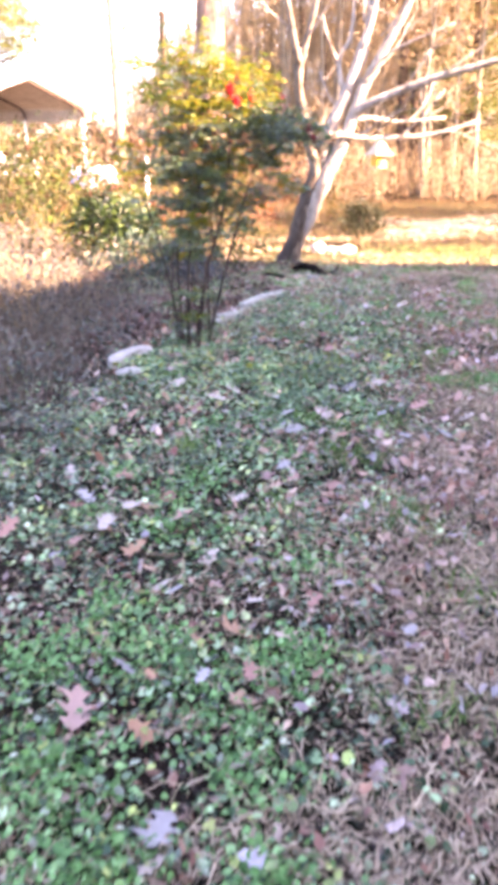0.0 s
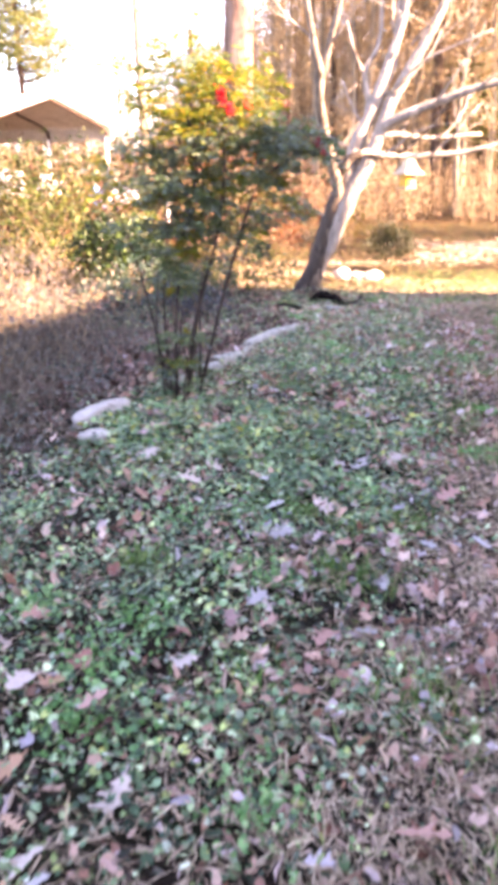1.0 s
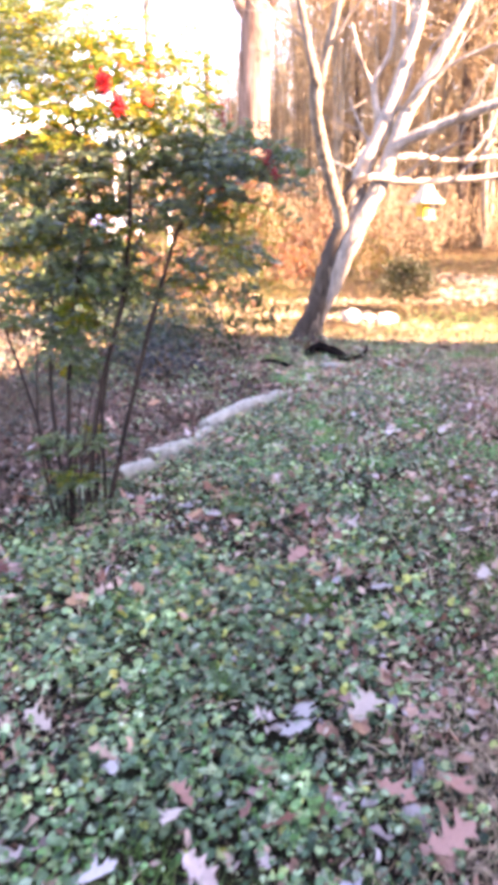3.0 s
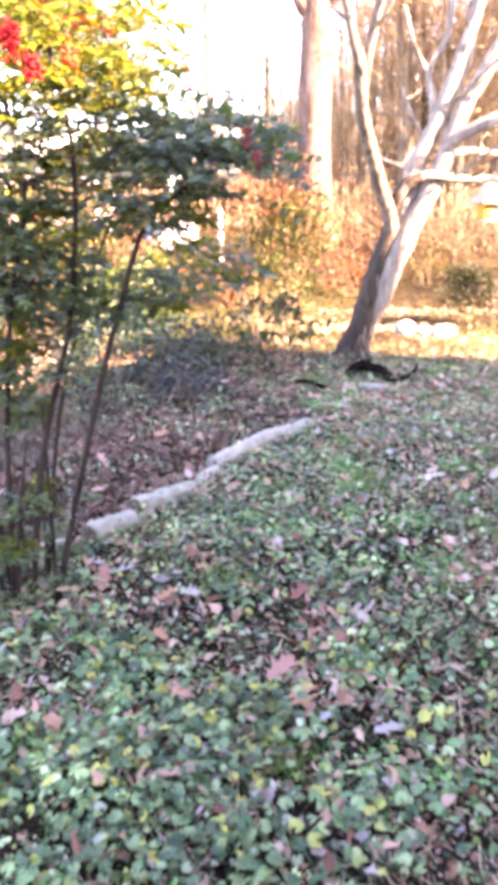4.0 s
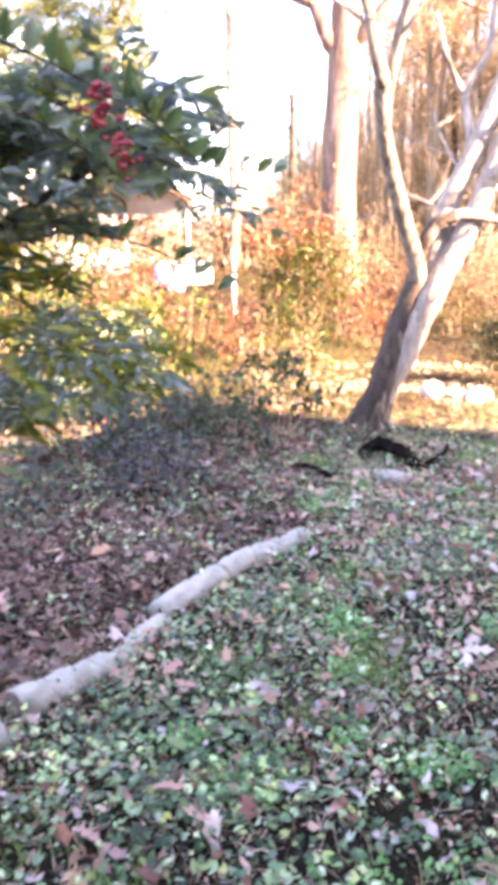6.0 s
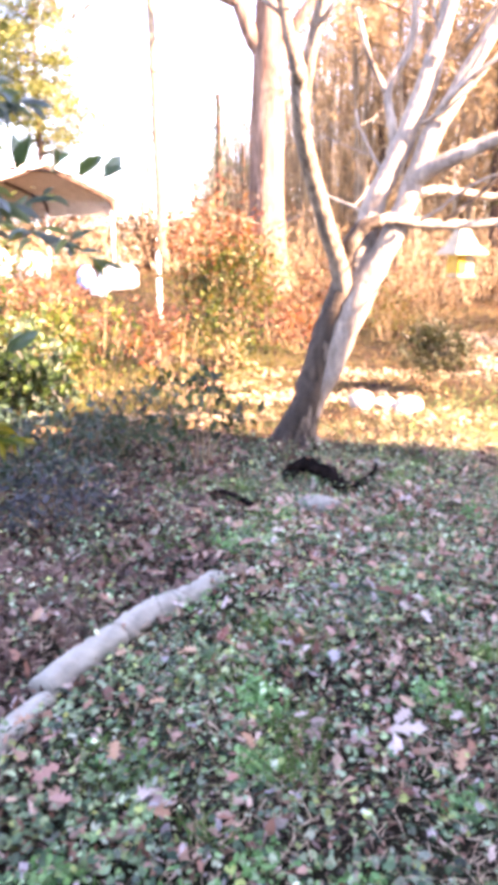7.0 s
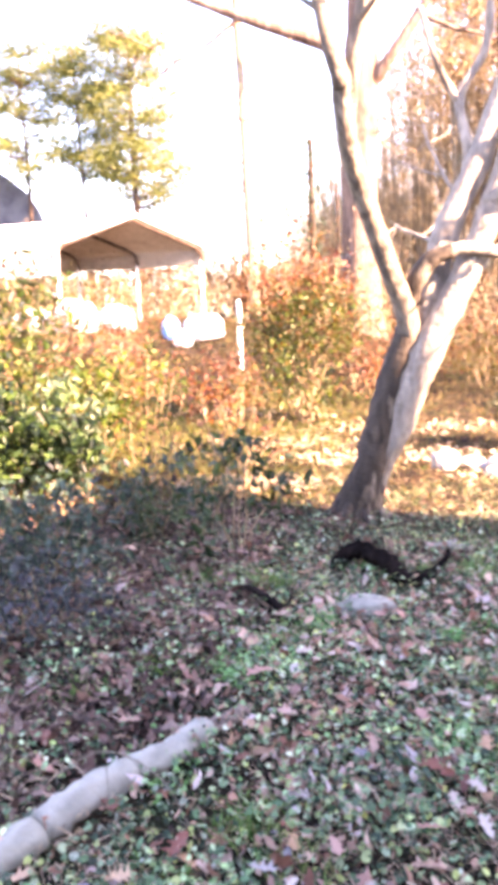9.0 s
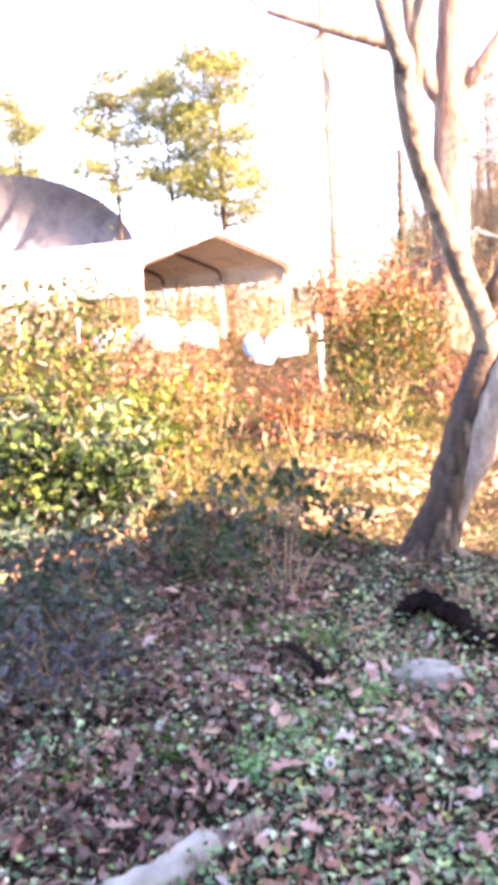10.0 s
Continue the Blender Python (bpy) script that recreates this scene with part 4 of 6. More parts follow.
def make_clutter():
    cloth = mottled("white_tarpaulin", [(0.3, 0.29, 0.3), (0.62, 0.61, 0.6), (0.45, 0.44, 0.44), (0.7, 0.7, 0.69)], 5, 20, 0.6)
    blue = mottled("blue_plastic", [(0.08, 0.2, 0.5), (0.14, 0.3, 0.62), (0.1, 0.24, 0.55)], 4, 20, 0.4)
    def heap(name, at, size, mat, seed, label, cat):
        ob = make_stone(name, (at[0], at[1], float(height(*at)) + size[2] * 0.8), size, mat, label, seed, seed * 30, "", 0.62)
        ob["category"] = cat
    heap("covered_mower", (-4.75, 28.0), (0.5, 0.4, 0.36), cloth, 1.3, "riding mower shape under a white cover", "covered mower")
    heap("tarpaulin_cover", (-7.4, 28.6), (0.62, 0.45, 0.4), cloth, 4.4, "stack of goods under a white tarpaulin", "covered stack")
    heap("tarpaulin_cover", (-8.5, 28.4), (0.72, 0.5, 0.48), cloth, 5.2, "stack of goods under a white tarpaulin", "covered stack")
    heap("tarpaulin_cover", (-9.8, 28.6), (0.6, 0.45, 0.36), cloth, 7.7, "stack of goods under a white tarpaulin", "covered stack")
    heap("white_drum", (-4.9, 26.6), (0.28, 0.24, 0.24), cloth, 2.2, "white plastic drum lying on the grass", "drum")
    heap("blue_drum", (-5.5, 27.6), (0.24, 0.22, 0.32), blue, 3.1, "blue plastic drum beside white covers", "drum")
    post = thing("white_post", (-2.8, 24.0, float(height(-2.8, 24))), "short white marker post with a dark band", "post")
    shaft = part("shaft", tube(Geo(), [(0, 0, -0.1), (0, 0, 0.92)], [0.045, 0.045], 10), sheet_metal, post)
    part("band", tube(Geo(), [(0, 0, 0.92), (0, 0, 1.0)], [0.03, 0.03], 10), rotten, shaft, "dark band")
    part("cap", tube(Geo(), [(0, 0, 1.0), (0, 0, 1.42), (0, 0, 1.47)], [0.045, 0.045, 0.02], 10), sheet_metal, post)


make_clutter()


def make_far_roof():
    h0 = float(height(-23, 46))
    tile = mottled("grey_shingle_roof", [(0.095, 0.1, 0.12), (0.165, 0.17, 0.19), (0.125, 0.13, 0.15)], 1.2, 14, 0.8, (12, 0.4))
    wall = mottled("grey_siding", [(0.12, 0.10, 0.09), (0.17, 0.14, 0.12)], 2, 20, 0.7)
    r = thing("barn", (-26.2, 47, h0), "barn with a rounded pale grey shingle roof", "barn")
    g = Geo()
    n, w, deep = 14, 6.6, 9.0
    prof = [(w * math.cos(a), 4.6 + 3.9 * math.sin(a)) for a in np.linspace(0, math.pi, n)]
    g.add([(x, y, z) for y in (-deep / 2, deep / 2) for x, z in prof], [(i, i + 1, n + i + 1, n + i) for i in range(n - 1)], [tuple(range(n))], [tuple(range(n, 2 * n))[::-1]])
    part("roof", g, tile, r)
    part("wall", box(Geo(), (-w + 0.3, -deep / 2 + 0.3, -0.3), (w - 0.3, deep / 2 - 0.3, 4.6)), wall, r, smooth=False)
    r.rotation_euler.z = radians(30)


make_far_roof()


# ---- woods ----
def make_big_trunk():
    t = thing("large_tree", (-1.5, 36.0, float(height(-1.5, 36))), "large old tree with a thick straight trunk", "tree")
    def add(name, pts, radii, n=20, sides=16):
        part(name, tube(Geo(), curve_points(pts, n), np.interp(np.linspace(0, 1, n), np.linspace(0, 1, len(radii)), radii), sides, 0.04), bark_old, t)
    add("trunk", [(0.05, 0, -0.3), (0.0, 0, 1.0), (-0.02, 0, 4.0), (0.1, 0, 8.0), (0.25, 0, 11), (0.3, 0, 15)], [0.9, 0.66, 0.6, 0.56, 0.5, 0.4], 26, 20)
    add("limb", [(0.0, 0, 7.6), (-0.6, -0.3, 8.6), (-1.0, -0.4, 10), (-1.3, -0.5, 13)], [0.3, 0.27, 0.24, 0.18])
    add("limb", [(-0.9, -0.4, 9.4), (-2.0, -0.6, 9.8), (-3.6, -0.9, 10.4), (-5.5, -1.0, 11.2)], [0.24, 0.21, 0.17, 0.1])
    add("limb", [(0.3, 0, 8.0), (1.0, -0.3, 8.7), (2.0, -0.4, 10.0), (3.5, -0.6, 12)], [0.24, 0.2, 0.16, 0.1])
    crown = Geo()
    for s, w in (((-1.3, -0.5, 13), (-0.5, 0, 1)), ((-5.5, -1.0, 11.2), (-1, 0, 0.5)), ((3.5, -0.6, 12), (1, 0, 0.8)), ((0.3, 0, 15), (0, 0, 1)), ((-3.6, -0.9, 10.4), (-0.6, -0.3, -0.3)), ((-2.0, -0.6, 9.8), (-0.5, -0.2, -0.8)), ((2.0, -0.4, 10), (1, 0, -0.1))):
        grow(crown, s, w, 3.2, 0.09, 3, 5, 0.35, 0.1, 3)
    part("crown", crown, bark_old, t)


make_big_trunk()


def bare_tree(name, tall, r, mat, label, group, first=0.35, count=16, spreadout=0.28, leafy=0):
    t = thing(name, (0, 0, 0), label, "tree", group)
    n = 14
    p = curve_points([(0, 0, -0.4), (rng.normal() * 0.15, 0, tall * 0.35), (rng.normal() * 0.3, 0, tall * 0.7), (rng.normal() * 0.4, 0, tall)], n)
    part("trunk", tube(Geo(), p, np.linspace(r, r * 0.15, n), 8, 0.04), mat, t)
    crown = Geo()
    for _ in range(count):
        k = rng.uniform(first, 0.97)
        s = np.array([np.interp(k, np.linspace(0, 1, n), p[:, j]) for j in range(3)])
        a = rng.uniform(0, 2 * np.pi)
        grow(crown, s, (math.cos(a), math.sin(a), rng.uniform(0.3, 1.0)), tall * spreadout * (1.25 - k), r * 0.3 * (1.2 - k), 2, 3, 0.35, 0.15, 3)
    part("crown", crown, twig_mat, t)
    if leafy:
        spots = np.concatenate(crown.verts)
        spots = spots[rng.integers(0, len(spots), leafy)] + rng.normal(size=(leafy, 3)) * 0.25
        part("dry_leaves", leaves(Geo(), spots, spread(leafy, -0.5), spread(leafy, 0.5), rng.uniform(0.1, 0.2, leafy), 0.09, OVAL), dry_leaf, t, "tan dead leaves still on the twigs")
    return t


dry_leaf = foliage("dead_tree_leaf", [(0.215, 0.138, 0.0637), (0.302, 0.209, 0.0992), (0.378, 0.278, 0.142), (0.252, 0.168, 0.0851)], 0.6, 0.35)
protos = [bare_tree("bare_tree", 17, 0.2, bark_grey, "tall bare winter tree with fine twigs", "bare woods trees", 0.25, 22, leafy=2600), bare_tree("bare_tree", 14, 0.15, bark_grey, "slender bare winter tree with fine twigs", "bare woods trees", 0.2, 22, leafy=1600),
          bare_tree("bare_tree", 19, 0.24, bark_brown, "tall bare winter tree with fine twigs", "bare woods trees", 0.3, 20, leafy=1800), bare_tree("bare_tree", 8, 0.08, bark_grey, "young bare winter tree with fine twigs", "bare woods trees", 0.12, 24, 0.34)]
spots = []
for i in range(90):
    y = rng.uniform(37, 66)
    right = i % 4 != 0
    x = rng.uniform(0.5, 0.36 * y + 2) if right else rng.uniform(-0.2 * y, 0.5)
    spots.append((x, y, 3 if (not right or rng.random() < 0.3) else int(rng.integers(0, 3))))
first_use = set()
for x, y, k in spots:
    m = pose(x, y, float(height(x, y)) - 0.1, 0, 0, rng.uniform(0, 360))
    m = m @ Matrix.Scale(rng.uniform(0.8, 1.15), 4)
    if k in first_use:
        copy_thing(protos[k], m).scale = m.to_scale()
    else:
        first_use.add(k)
        protos[k].matrix_basis = m


# unseen trees added on the right to streak the lawn with shadow
for x, y, k in ((21, 17, 1), (15, 19.5, 1), (27, 20, 1), (13.5, 24, 1)):
    copy_thing(protos[k], pose(x, y, float(height(x, y)) - 0.1, 0, 0, rng.uniform(0, 360)))


def make_pole_tree(x, y, tall, r, mat, label, ivy=0, lean=0.0, bough=0.0):
    t = thing("slender_tree", (x, y, float(height(x, y))), label, "tree", "slender trees before the sky")
    p = curve_points([(0, 0, -0.3), (lean * 0.4, 0, tall * 0.4), (lean, 0, tall)], 16)
    part("trunk", tube(Geo(), p, np.linspace(r, r * 0.55, 16), 9, 0.05), mat, t)
    if ivy:
        g, n = Geo(), ivy
        k = rng.uniform(0.0, 1.0, n)
        pos = np.stack([np.interp(k, np.linspace(0, 1, 16), p[:, j]) for j in range(3)], 1) + rng.normal(size=(n, 3)) * (r * 1.1, r * 1.1, 0.1)
        leaves(g, pos, spread(n, -0.2), spread(n, 0.4), 0.1, 0.09, ROUND)
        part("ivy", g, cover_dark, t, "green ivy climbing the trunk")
    else:
        crown = Geo()
        for _ in range(11):
            a = rng.uniform(0, 2 * np.pi)
            grow(crown, p[-1] + np.array([0, 0, -rng.uniform(0, 0.3) * tall]), (math.cos(a), math.sin(a), 0.5), 0.16 * tall + 1.2, bough or 0.004 * tall + 0.02, 2, 4, 0.35, 0.1, 4)
        part("crown", crown, twig_mat, t)


# thick boughs added above the view to shade the barn roof
make_pole_tree(-5.2, 36, 22.0, 0.2, bark_grey, "slender tree standing against the sky", lean=-0.6, bough=0.2)
make_pole_tree(-3.75, 40, 7.0, 0.17, bark_brown, "broken bare trunk wrapped in green ivy", ivy=1100)
make_pole_tree(-2.9, 41, 5.6, 0.09, bark_brown, "thin broken trunk with a little ivy", ivy=120)
make_pole_tree(-6.6, 40, 6.5, 0.08, bark_grey, "thin pale tree beyond the carport")


def make_pine(x, y, tall, r, label, first=0.42, clumps=46, wide=3.0, size=1.0):
    t = thing("pine_tree", (x, y, float(height(x, y))), label, "tree", "tall pines")
    p = curve_points([(0, 0, -0.3), (rng.normal() * 0.2, 0, tall * 0.5), (rng.normal() * 0.3, 0, tall)], 14)
    part("trunk", tube(Geo(), p, np.linspace(r, r * 0.25, 14), 9, 0.04), bark_brown, t)
    g = Geo()
    for _ in range(clumps):
        k = first + (1 - first) * rng.random()
        s = np.array([np.interp(k, np.linspace(0, 1, 14), p[:, j]) for j in range(3)])
        a = rng.uniform(0, 2 * np.pi)
        reach = wide * rng.uniform(0.3, 1.0) * (1.0 if k < 0.75 else 1.6 - k)
        e = s + np.array([math.cos(a) * reach, math.sin(a) * reach, reach * rng.uniform(0.05, 0.4)])
        part("branch", tube(Geo(), curve_points([s, (s + e) / 2 + np.array([0, 0, -0.1]), e], 5), np.linspace(0.05, 0.015, 5), 4), bark_brown, t)
        n = 170
        pos = e + rng.normal(size=(n, 3)) * np.array([0.48, 0.48, 0.2])
        leaves(g, pos, spread(n, 0.3), spread(n, 0.5), 0.26, 0.05, BLADE)
    part("needles", g, pine_mat, t)
    t.scale = (size, size, size)


pine_mat = foliage("pine_needles", [(0.0765, 0.107, 0.0232), (0.124, 0.146, 0.0309), (0.173, 0.181, 0.0465), (0.0574, 0.0829, 0.0217)], 0.55, 0.35)
make_pine(-12.3, 44.0, 12.6, 0.2, "tall pine with yellow-green tufted needles", 0.4, 100, 2.6)
make_pine(-15.2, 44.7, 12.6, 0.15, "tall thin pine with yellow-green needles", 0.52, 42, 2.0)
make_pine(-17.9, 44.0, 12.4, 0.15, "tall thin pine with yellow-green needles", 0.5, 48, 2.3)
make_pine(-24.5, 46.0, 13.0, 0.18, "tall thin pine with yellow-green needles", 0.6, 34, 2.2)
make_pine(-34.5, 60, 17.0, 0.26, "tall pine with yellow-green tufted needles", 0.45, 40, 3.2)
make_pine(10.5, 42, 14.0, 0.26, "pine with green needles at the woods' edge", 0.12, 90, 3.0)
make_pine(14.5, 47, 17.0, 0.3, "pine with green needles at the woods' edge", 0.12, 90, 3.4)


def make_brushwood():
    """Undergrowth at the woods' edge: thickets of twigs with dry leaves."""
    twigs, leaf = Geo(), Geo()
    for _ in range(520):
        x, y = rng.uniform(-16, 18), rng.uniform(33, 46)
        z = float(height(x, y))
        tall = rng.uniform(1.0, 3.2)
        for _ in range(3):
            tip = np.array([x + rng.normal() * 0.5, y + rng.normal() * 0.5, z + tall * rng.uniform(0.6, 1)])
            tube(twigs, curve_points([(x, y, z - 0.1), (np.array([x, y, z]) + tip) / 2 + rng.normal(size=3) * 0.15, tip], 5), np.linspace(0.018, 0.006, 5), 3)
        n = 66
        pos = np.array([x, y, z]) + rng.normal(size=(n, 3)) * np.array([0.6, 0.6, tall * 0.28]) + np.array([0, 0, tall * 0.6])
        pos[:, 2] = np.maximum(pos[:, 2], z + 0.05)
        leaves(leaf, pos, spread(n, 0), spread(n, 0.6), rng.uniform(0.08, 0.15, n), 0.07, OVAL)
    solo("brushwood", twigs, twig_mat, (0, 0, 0), "thicket of bare brown twigs at the woods' edge", "brushwood", kind="stuff")
    solo("thicket_leaves", leaf, foliage("thicket_leaf", [(0.14, 0.085, 0.045), (0.2, 0.135, 0.08), (0.26, 0.19, 0.12), (0.13, 0.11, 0.04), (0.18, 0.095, 0.06), (0.05, 0.055, 0.02), (0.07, 0.045, 0.025)], 0.6, 0.3), (0, 0, 0), "dry pink and tan leaves in the thicket", "undergrowth", kind="stuff")


make_brushwood()


def make_far_woods():
    """The depth of the winter woods: countless thin trunks and twigs."""
    trunks, twigs = Geo(), Geo()
    for _ in range(420):
        y = rng.uniform(48, 95)
        x = rng.uniform(-0.13 * y, 0.45 * y)
        tall = rng.uniform(9, 19) * (1.0 if x > 0 else 0.45 + 0.55 * max(0.0, 1 + x / 6))
        z = float(height(x, y))
        top = np.array([x + rng.normal() * 0.8, y, z + tall])
        tube(trunks, curve_points([(x, y, z - 0.3), ((x + top[0]) / 2 + rng.normal() * 0.3, y, z + tall / 2), top], 5), np.linspace(rng.uniform(0.06, 0.2), 0.03, 5), 5)
        n = 190
        k = rng.uniform(0.12, 1.0, n)
        pos = np.array([x, y, z]) + (top - np.array([x, y, z])) * k[:, None] + rng.normal(size=(n, 3)) * np.array([1.3, 1.3, 0.6])
        leaves(twigs, pos, spread(n, 0.7), spread(n, 0), rng.uniform(0.7, 2.0, n), rng.uniform(0.02, 0.05, n), BLADE)
    solo("far_trunks", trunks, bark_grey, (0, 0, 0), "bare grey trunks deep in the winter woods", "woods", kind="stuff")
    solo("far_twigs", twigs, foliage("far_twig", [(0.25, 0.19, 0.11), (0.36, 0.285, 0.165), (0.44, 0.36, 0.225), (0.31, 0.235, 0.14)], 0.8, 0.0), (0, 0, 0), "haze of reddish bare twigs in the far woods", "woods", kind="stuff")


make_far_woods()


# ---- ground cover, grass, straw and fallen leaves ----
def on_ground(n, x0, x1, y0, y1):
    """Places spread over a stretch of ground, thinning out at its edges."""
    x, y = rng.uniform(x0, x1, n), rng.uniform(y0, y1, n)
    return x + rng.normal(size=n) * 0.5, y + rng.normal(size=n) * 0.5


def bed_edge(y):
    """Where the log edging runs: the bed lies to its left."""
    return np.interp(y, [0, 4, 6, 7.6, 8.9, 10.4, 11.5, 13.5], [-1.3, -1.2, -1.0, -0.6, -0.12, 0.42, 0.45, 0.1])


def lawn_edge(y):
    """Where the creeper gives way to grass and straw, to the right."""
    return np.interp(y, [0, 1.5, 3, 5, 7, 9, 12, 14], [0.0, 0.1, 0.35, 0.9, 1.25, 1.6, 2.0, 2.0])


def patch(x, y, scale, seed):
    return np.array([noise.noise(Vector((a * scale, b * scale, seed))) for a, b in zip(x, y)])


def lay(name, x, y, lift, length, width, template, mat, label, category, tilt=0.35, flat=True):
    n = len(x)
    a = rng.uniform(0, 2 * np.pi, n)
    axis = np.stack([np.cos(a), np.sin(a), rng.normal(size=n) * tilt], 1)
    nrm = np.stack([rng.normal(size=n) * tilt, rng.normal(size=n) * tilt, np.ones(n)], 1)
    pos = np.stack([x, y, height(x, y) + lift], 1)
    solo(name, leaves(Geo(), pos, axis, nrm, length, width, template), mat, (0, 0, 0), label, category, kind="stuff")


tuft_mat = foliage("tuft_blade", [(0.05, 0.15, 0.03), (0.08, 0.21, 0.045), (0.13, 0.26, 0.06), (0.24, 0.27, 0.10)], 0.5, 0.25)
rough_mat = foliage("rough_grass_blade", [(0.0515, 0.0744, 0.00801), (0.0858, 0.0977, 0.012), (0.114, 0.103, 0.02), (0.04, 0.0572, 0.00801)], 0.55, 0.25)
# copy of the grass colours, darkened and warmed for the sunlit lawn
lawn_mat = foliage("lawn_blade", [(0.044, 0.0748, 0.0106), (0.0792, 0.088, 0.0176), (0.123, 0.0924, 0.0246), (0.176, 0.114, 0.0396), (0.106, 0.066, 0.0246)], 0.6, 0.25)
pale_mat = foliage("bleached_leaf", [(0.3, 0.26, 0.27), (0.27, 0.25, 0.265), (0.36, 0.27, 0.2), (0.4, 0.36, 0.36), (0.3, 0.16, 0.11), (0.24, 0.225, 0.24), (0.12, 0.045, 0.03), (0.34, 0.2, 0.14)], 0.55, 0.1)
bed_top = foliage("dead_bed_leaf", [(0.0906, 0.0461, 0.0351), (0.153, 0.085, 0.0629), (0.226, 0.143, 0.106), (0.0543, 0.0277, 0.0221), (0.299, 0.213, 0.167), (0.118, 0.0554, 0.0416)], 0.65, 0.1)
# scraps near black, painting the shade in gaps under the creeper
under_mat = foliage("gap_shade_scrap", [(0.0126, 0.0084, 0.0063), (0.028, 0.0154, 0.0105), (0.0112, 0.0182, 0.0077), (0.0455, 0.0266, 0.0182), (0.0182, 0.0294, 0.014)], 0.7, 0.05)
clover_mat = foliage("clover_leaf", [(0.0504, 0.168, 0.0504), (0.0952, 0.28, 0.084), (0.157, 0.381, 0.123), (0.235, 0.448, 0.179)], 0.5, 0.25)


def clear_of_logs(x, y):
    """True away from the log edging."""
    return (np.abs(x - bed_edge(y)) > 0.07) | (y < 7.6) | (y > 10.2)


def sparse(x, y, depth=0.75):
    """Thins what grows or lies where the dark soil shows."""
    return 1 - depth * (1 - 0.75 * step(6.0, 8.0, y)) * step(0.02, 0.3, patch(x, y, 2.4, 99.0) + 0.6 * patch(x, y, 7.0, 98.0))


def make_ground_cover():
    # low round-leaved creeper: thick beside the logs, thin in the lawn
    x, y = on_ground(150000, -2.6, 3.0, 0.6, 13.2)
    edge = bed_edge(y)
    d = 0.6 + 1.0 * patch(x, y, 1.3, 3.0) + 0.9 * patch(x, y, 3.6, 33.0) + 0.15 * np.exp(-((x - edge - 0.8) / 0.8) ** 2) - 0.8 * step(-0.3, 0.5, x - lawn_edge(y)) - 0.65 * step(0.0, -0.3, x - edge) * step(4, 7, y) * step(10.2, 9.2, y) - 0.25 * step(10.5, 13, y)
    d = np.where((x > edge) & (x < lawn_edge(y) + 0.2), np.maximum(d, 0.4 + 0.2 * step(7.5, 9.0, y)), d)
    keep = (rng.random(len(x)) < d * sparse(x, y, 0.15)) & clear_of_logs(x, y)
    x, y = x[keep], y[keep]
    n = len(x)
    ln = 0.012 + 0.024 * rng.random(n) ** 1.8
    lay("creeper", x, y, 0.008 + 0.085 * rng.random(n) ** 1.3, ln, ln * rng.uniform(0.7, 1.05, n), ROUND, cover_leaf, "low creeping ground cover with round green leaves", "ground cover", 0.55)
    # dark lower leaves that paint the shade beneath the creeper
    x, y = on_ground(40000, -2.8, 3.2, 0.6, 14.5)
    keep = rng.random(len(x)) < 0.5 + 0.9 * patch(x, y, 1.6, 9.0)
    x, y = x[keep], y[keep]
    ln = rng.uniform(0.012, 0.028, len(x))
    lay("ivy", x, y, rng.uniform(0.0, 0.03, len(x)), ln, ln * 0.8, OVAL, cover_dark, "small dark green leaves close to the soil, toned as shade", "ground cover", 0.6)
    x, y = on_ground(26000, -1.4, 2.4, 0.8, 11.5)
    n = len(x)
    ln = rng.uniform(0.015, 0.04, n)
    lay("old_litter", x, y, rng.uniform(0.0, 0.02, n), ln, ln * rng.uniform(0.4, 0.8, n), SCRAP, under_mat, "leaf scraps under the creeper, darkened as gap shade", "leaf litter", 0.7)
    # grass and straw
    x, y = on_ground(200000, -1.6, 5.0, 0.6, 15.5)
    d = 0.3 + 0.7 * step(-0.4, 0.4, x - lawn_edge(y)) + 0.7 * patch(x, y, 0.9, 5.0)
    keep = (rng.random(len(x)) < np.maximum(d, 0.25) * sparse(x, y)) & (x > bed_edge(y) - 0.1)
    x, y = x[keep], y[keep]
    n = len(x)
    lay("grass", x, y, 0.0, rng.uniform(0.03, 0.085, n), rng.uniform(0.002, 0.006, n), BLADE, grass_mat, "thin winter grass, part green and part dry", "grass", 0.75)
    x, y = on_ground(140000, -2.2, 4.5, 0.6, 14.0)
    keep = rng.random(len(x)) < (0.3 + 0.6 * step(-0.4, 0.4, x - lawn_edge(y)) + 1.0 * patch(x, y, 1.7, 15.0)) * sparse(x, y)
    x, y = x[keep], y[keep]
    n = len(x)
    lay("straw", x, y, rng.uniform(0.005, 0.05, n), rng.uniform(0.03, 0.11, n), rng.uniform(0.002, 0.006, n), BLADE, straw_mat, "dry straw lying among the grass", "straw", 0.35)
    x, y = on_ground(90000, -0.2, 2.6, 0.6, 6.0)
    keep = rng.random(len(x)) < step(-0.3, 0.4, x - lawn_edge(y)) * (0.6 + 0.8 * patch(x, y, 2.2, 44.0))
    x, y = x[keep], y[keep]
    n = len(x)
    lay("short_straw", x, y, rng.uniform(0.005, 0.04, n), rng.uniform(0.02, 0.07, n), rng.uniform(0.002, 0.005, n), BLADE, straw_mat, "short dry straw matted in the lawn", "straw", 0.5)
    x, y = on_ground(120000, -12, 12, -9, 22)
    inner = (x > -2.6) & (x < 4.6) & (y > 1.2) & (y < 14)
    away = np.maximum(np.maximum(-2.6 - x, x - 4.6), np.maximum(1.2 - y, y - 14))
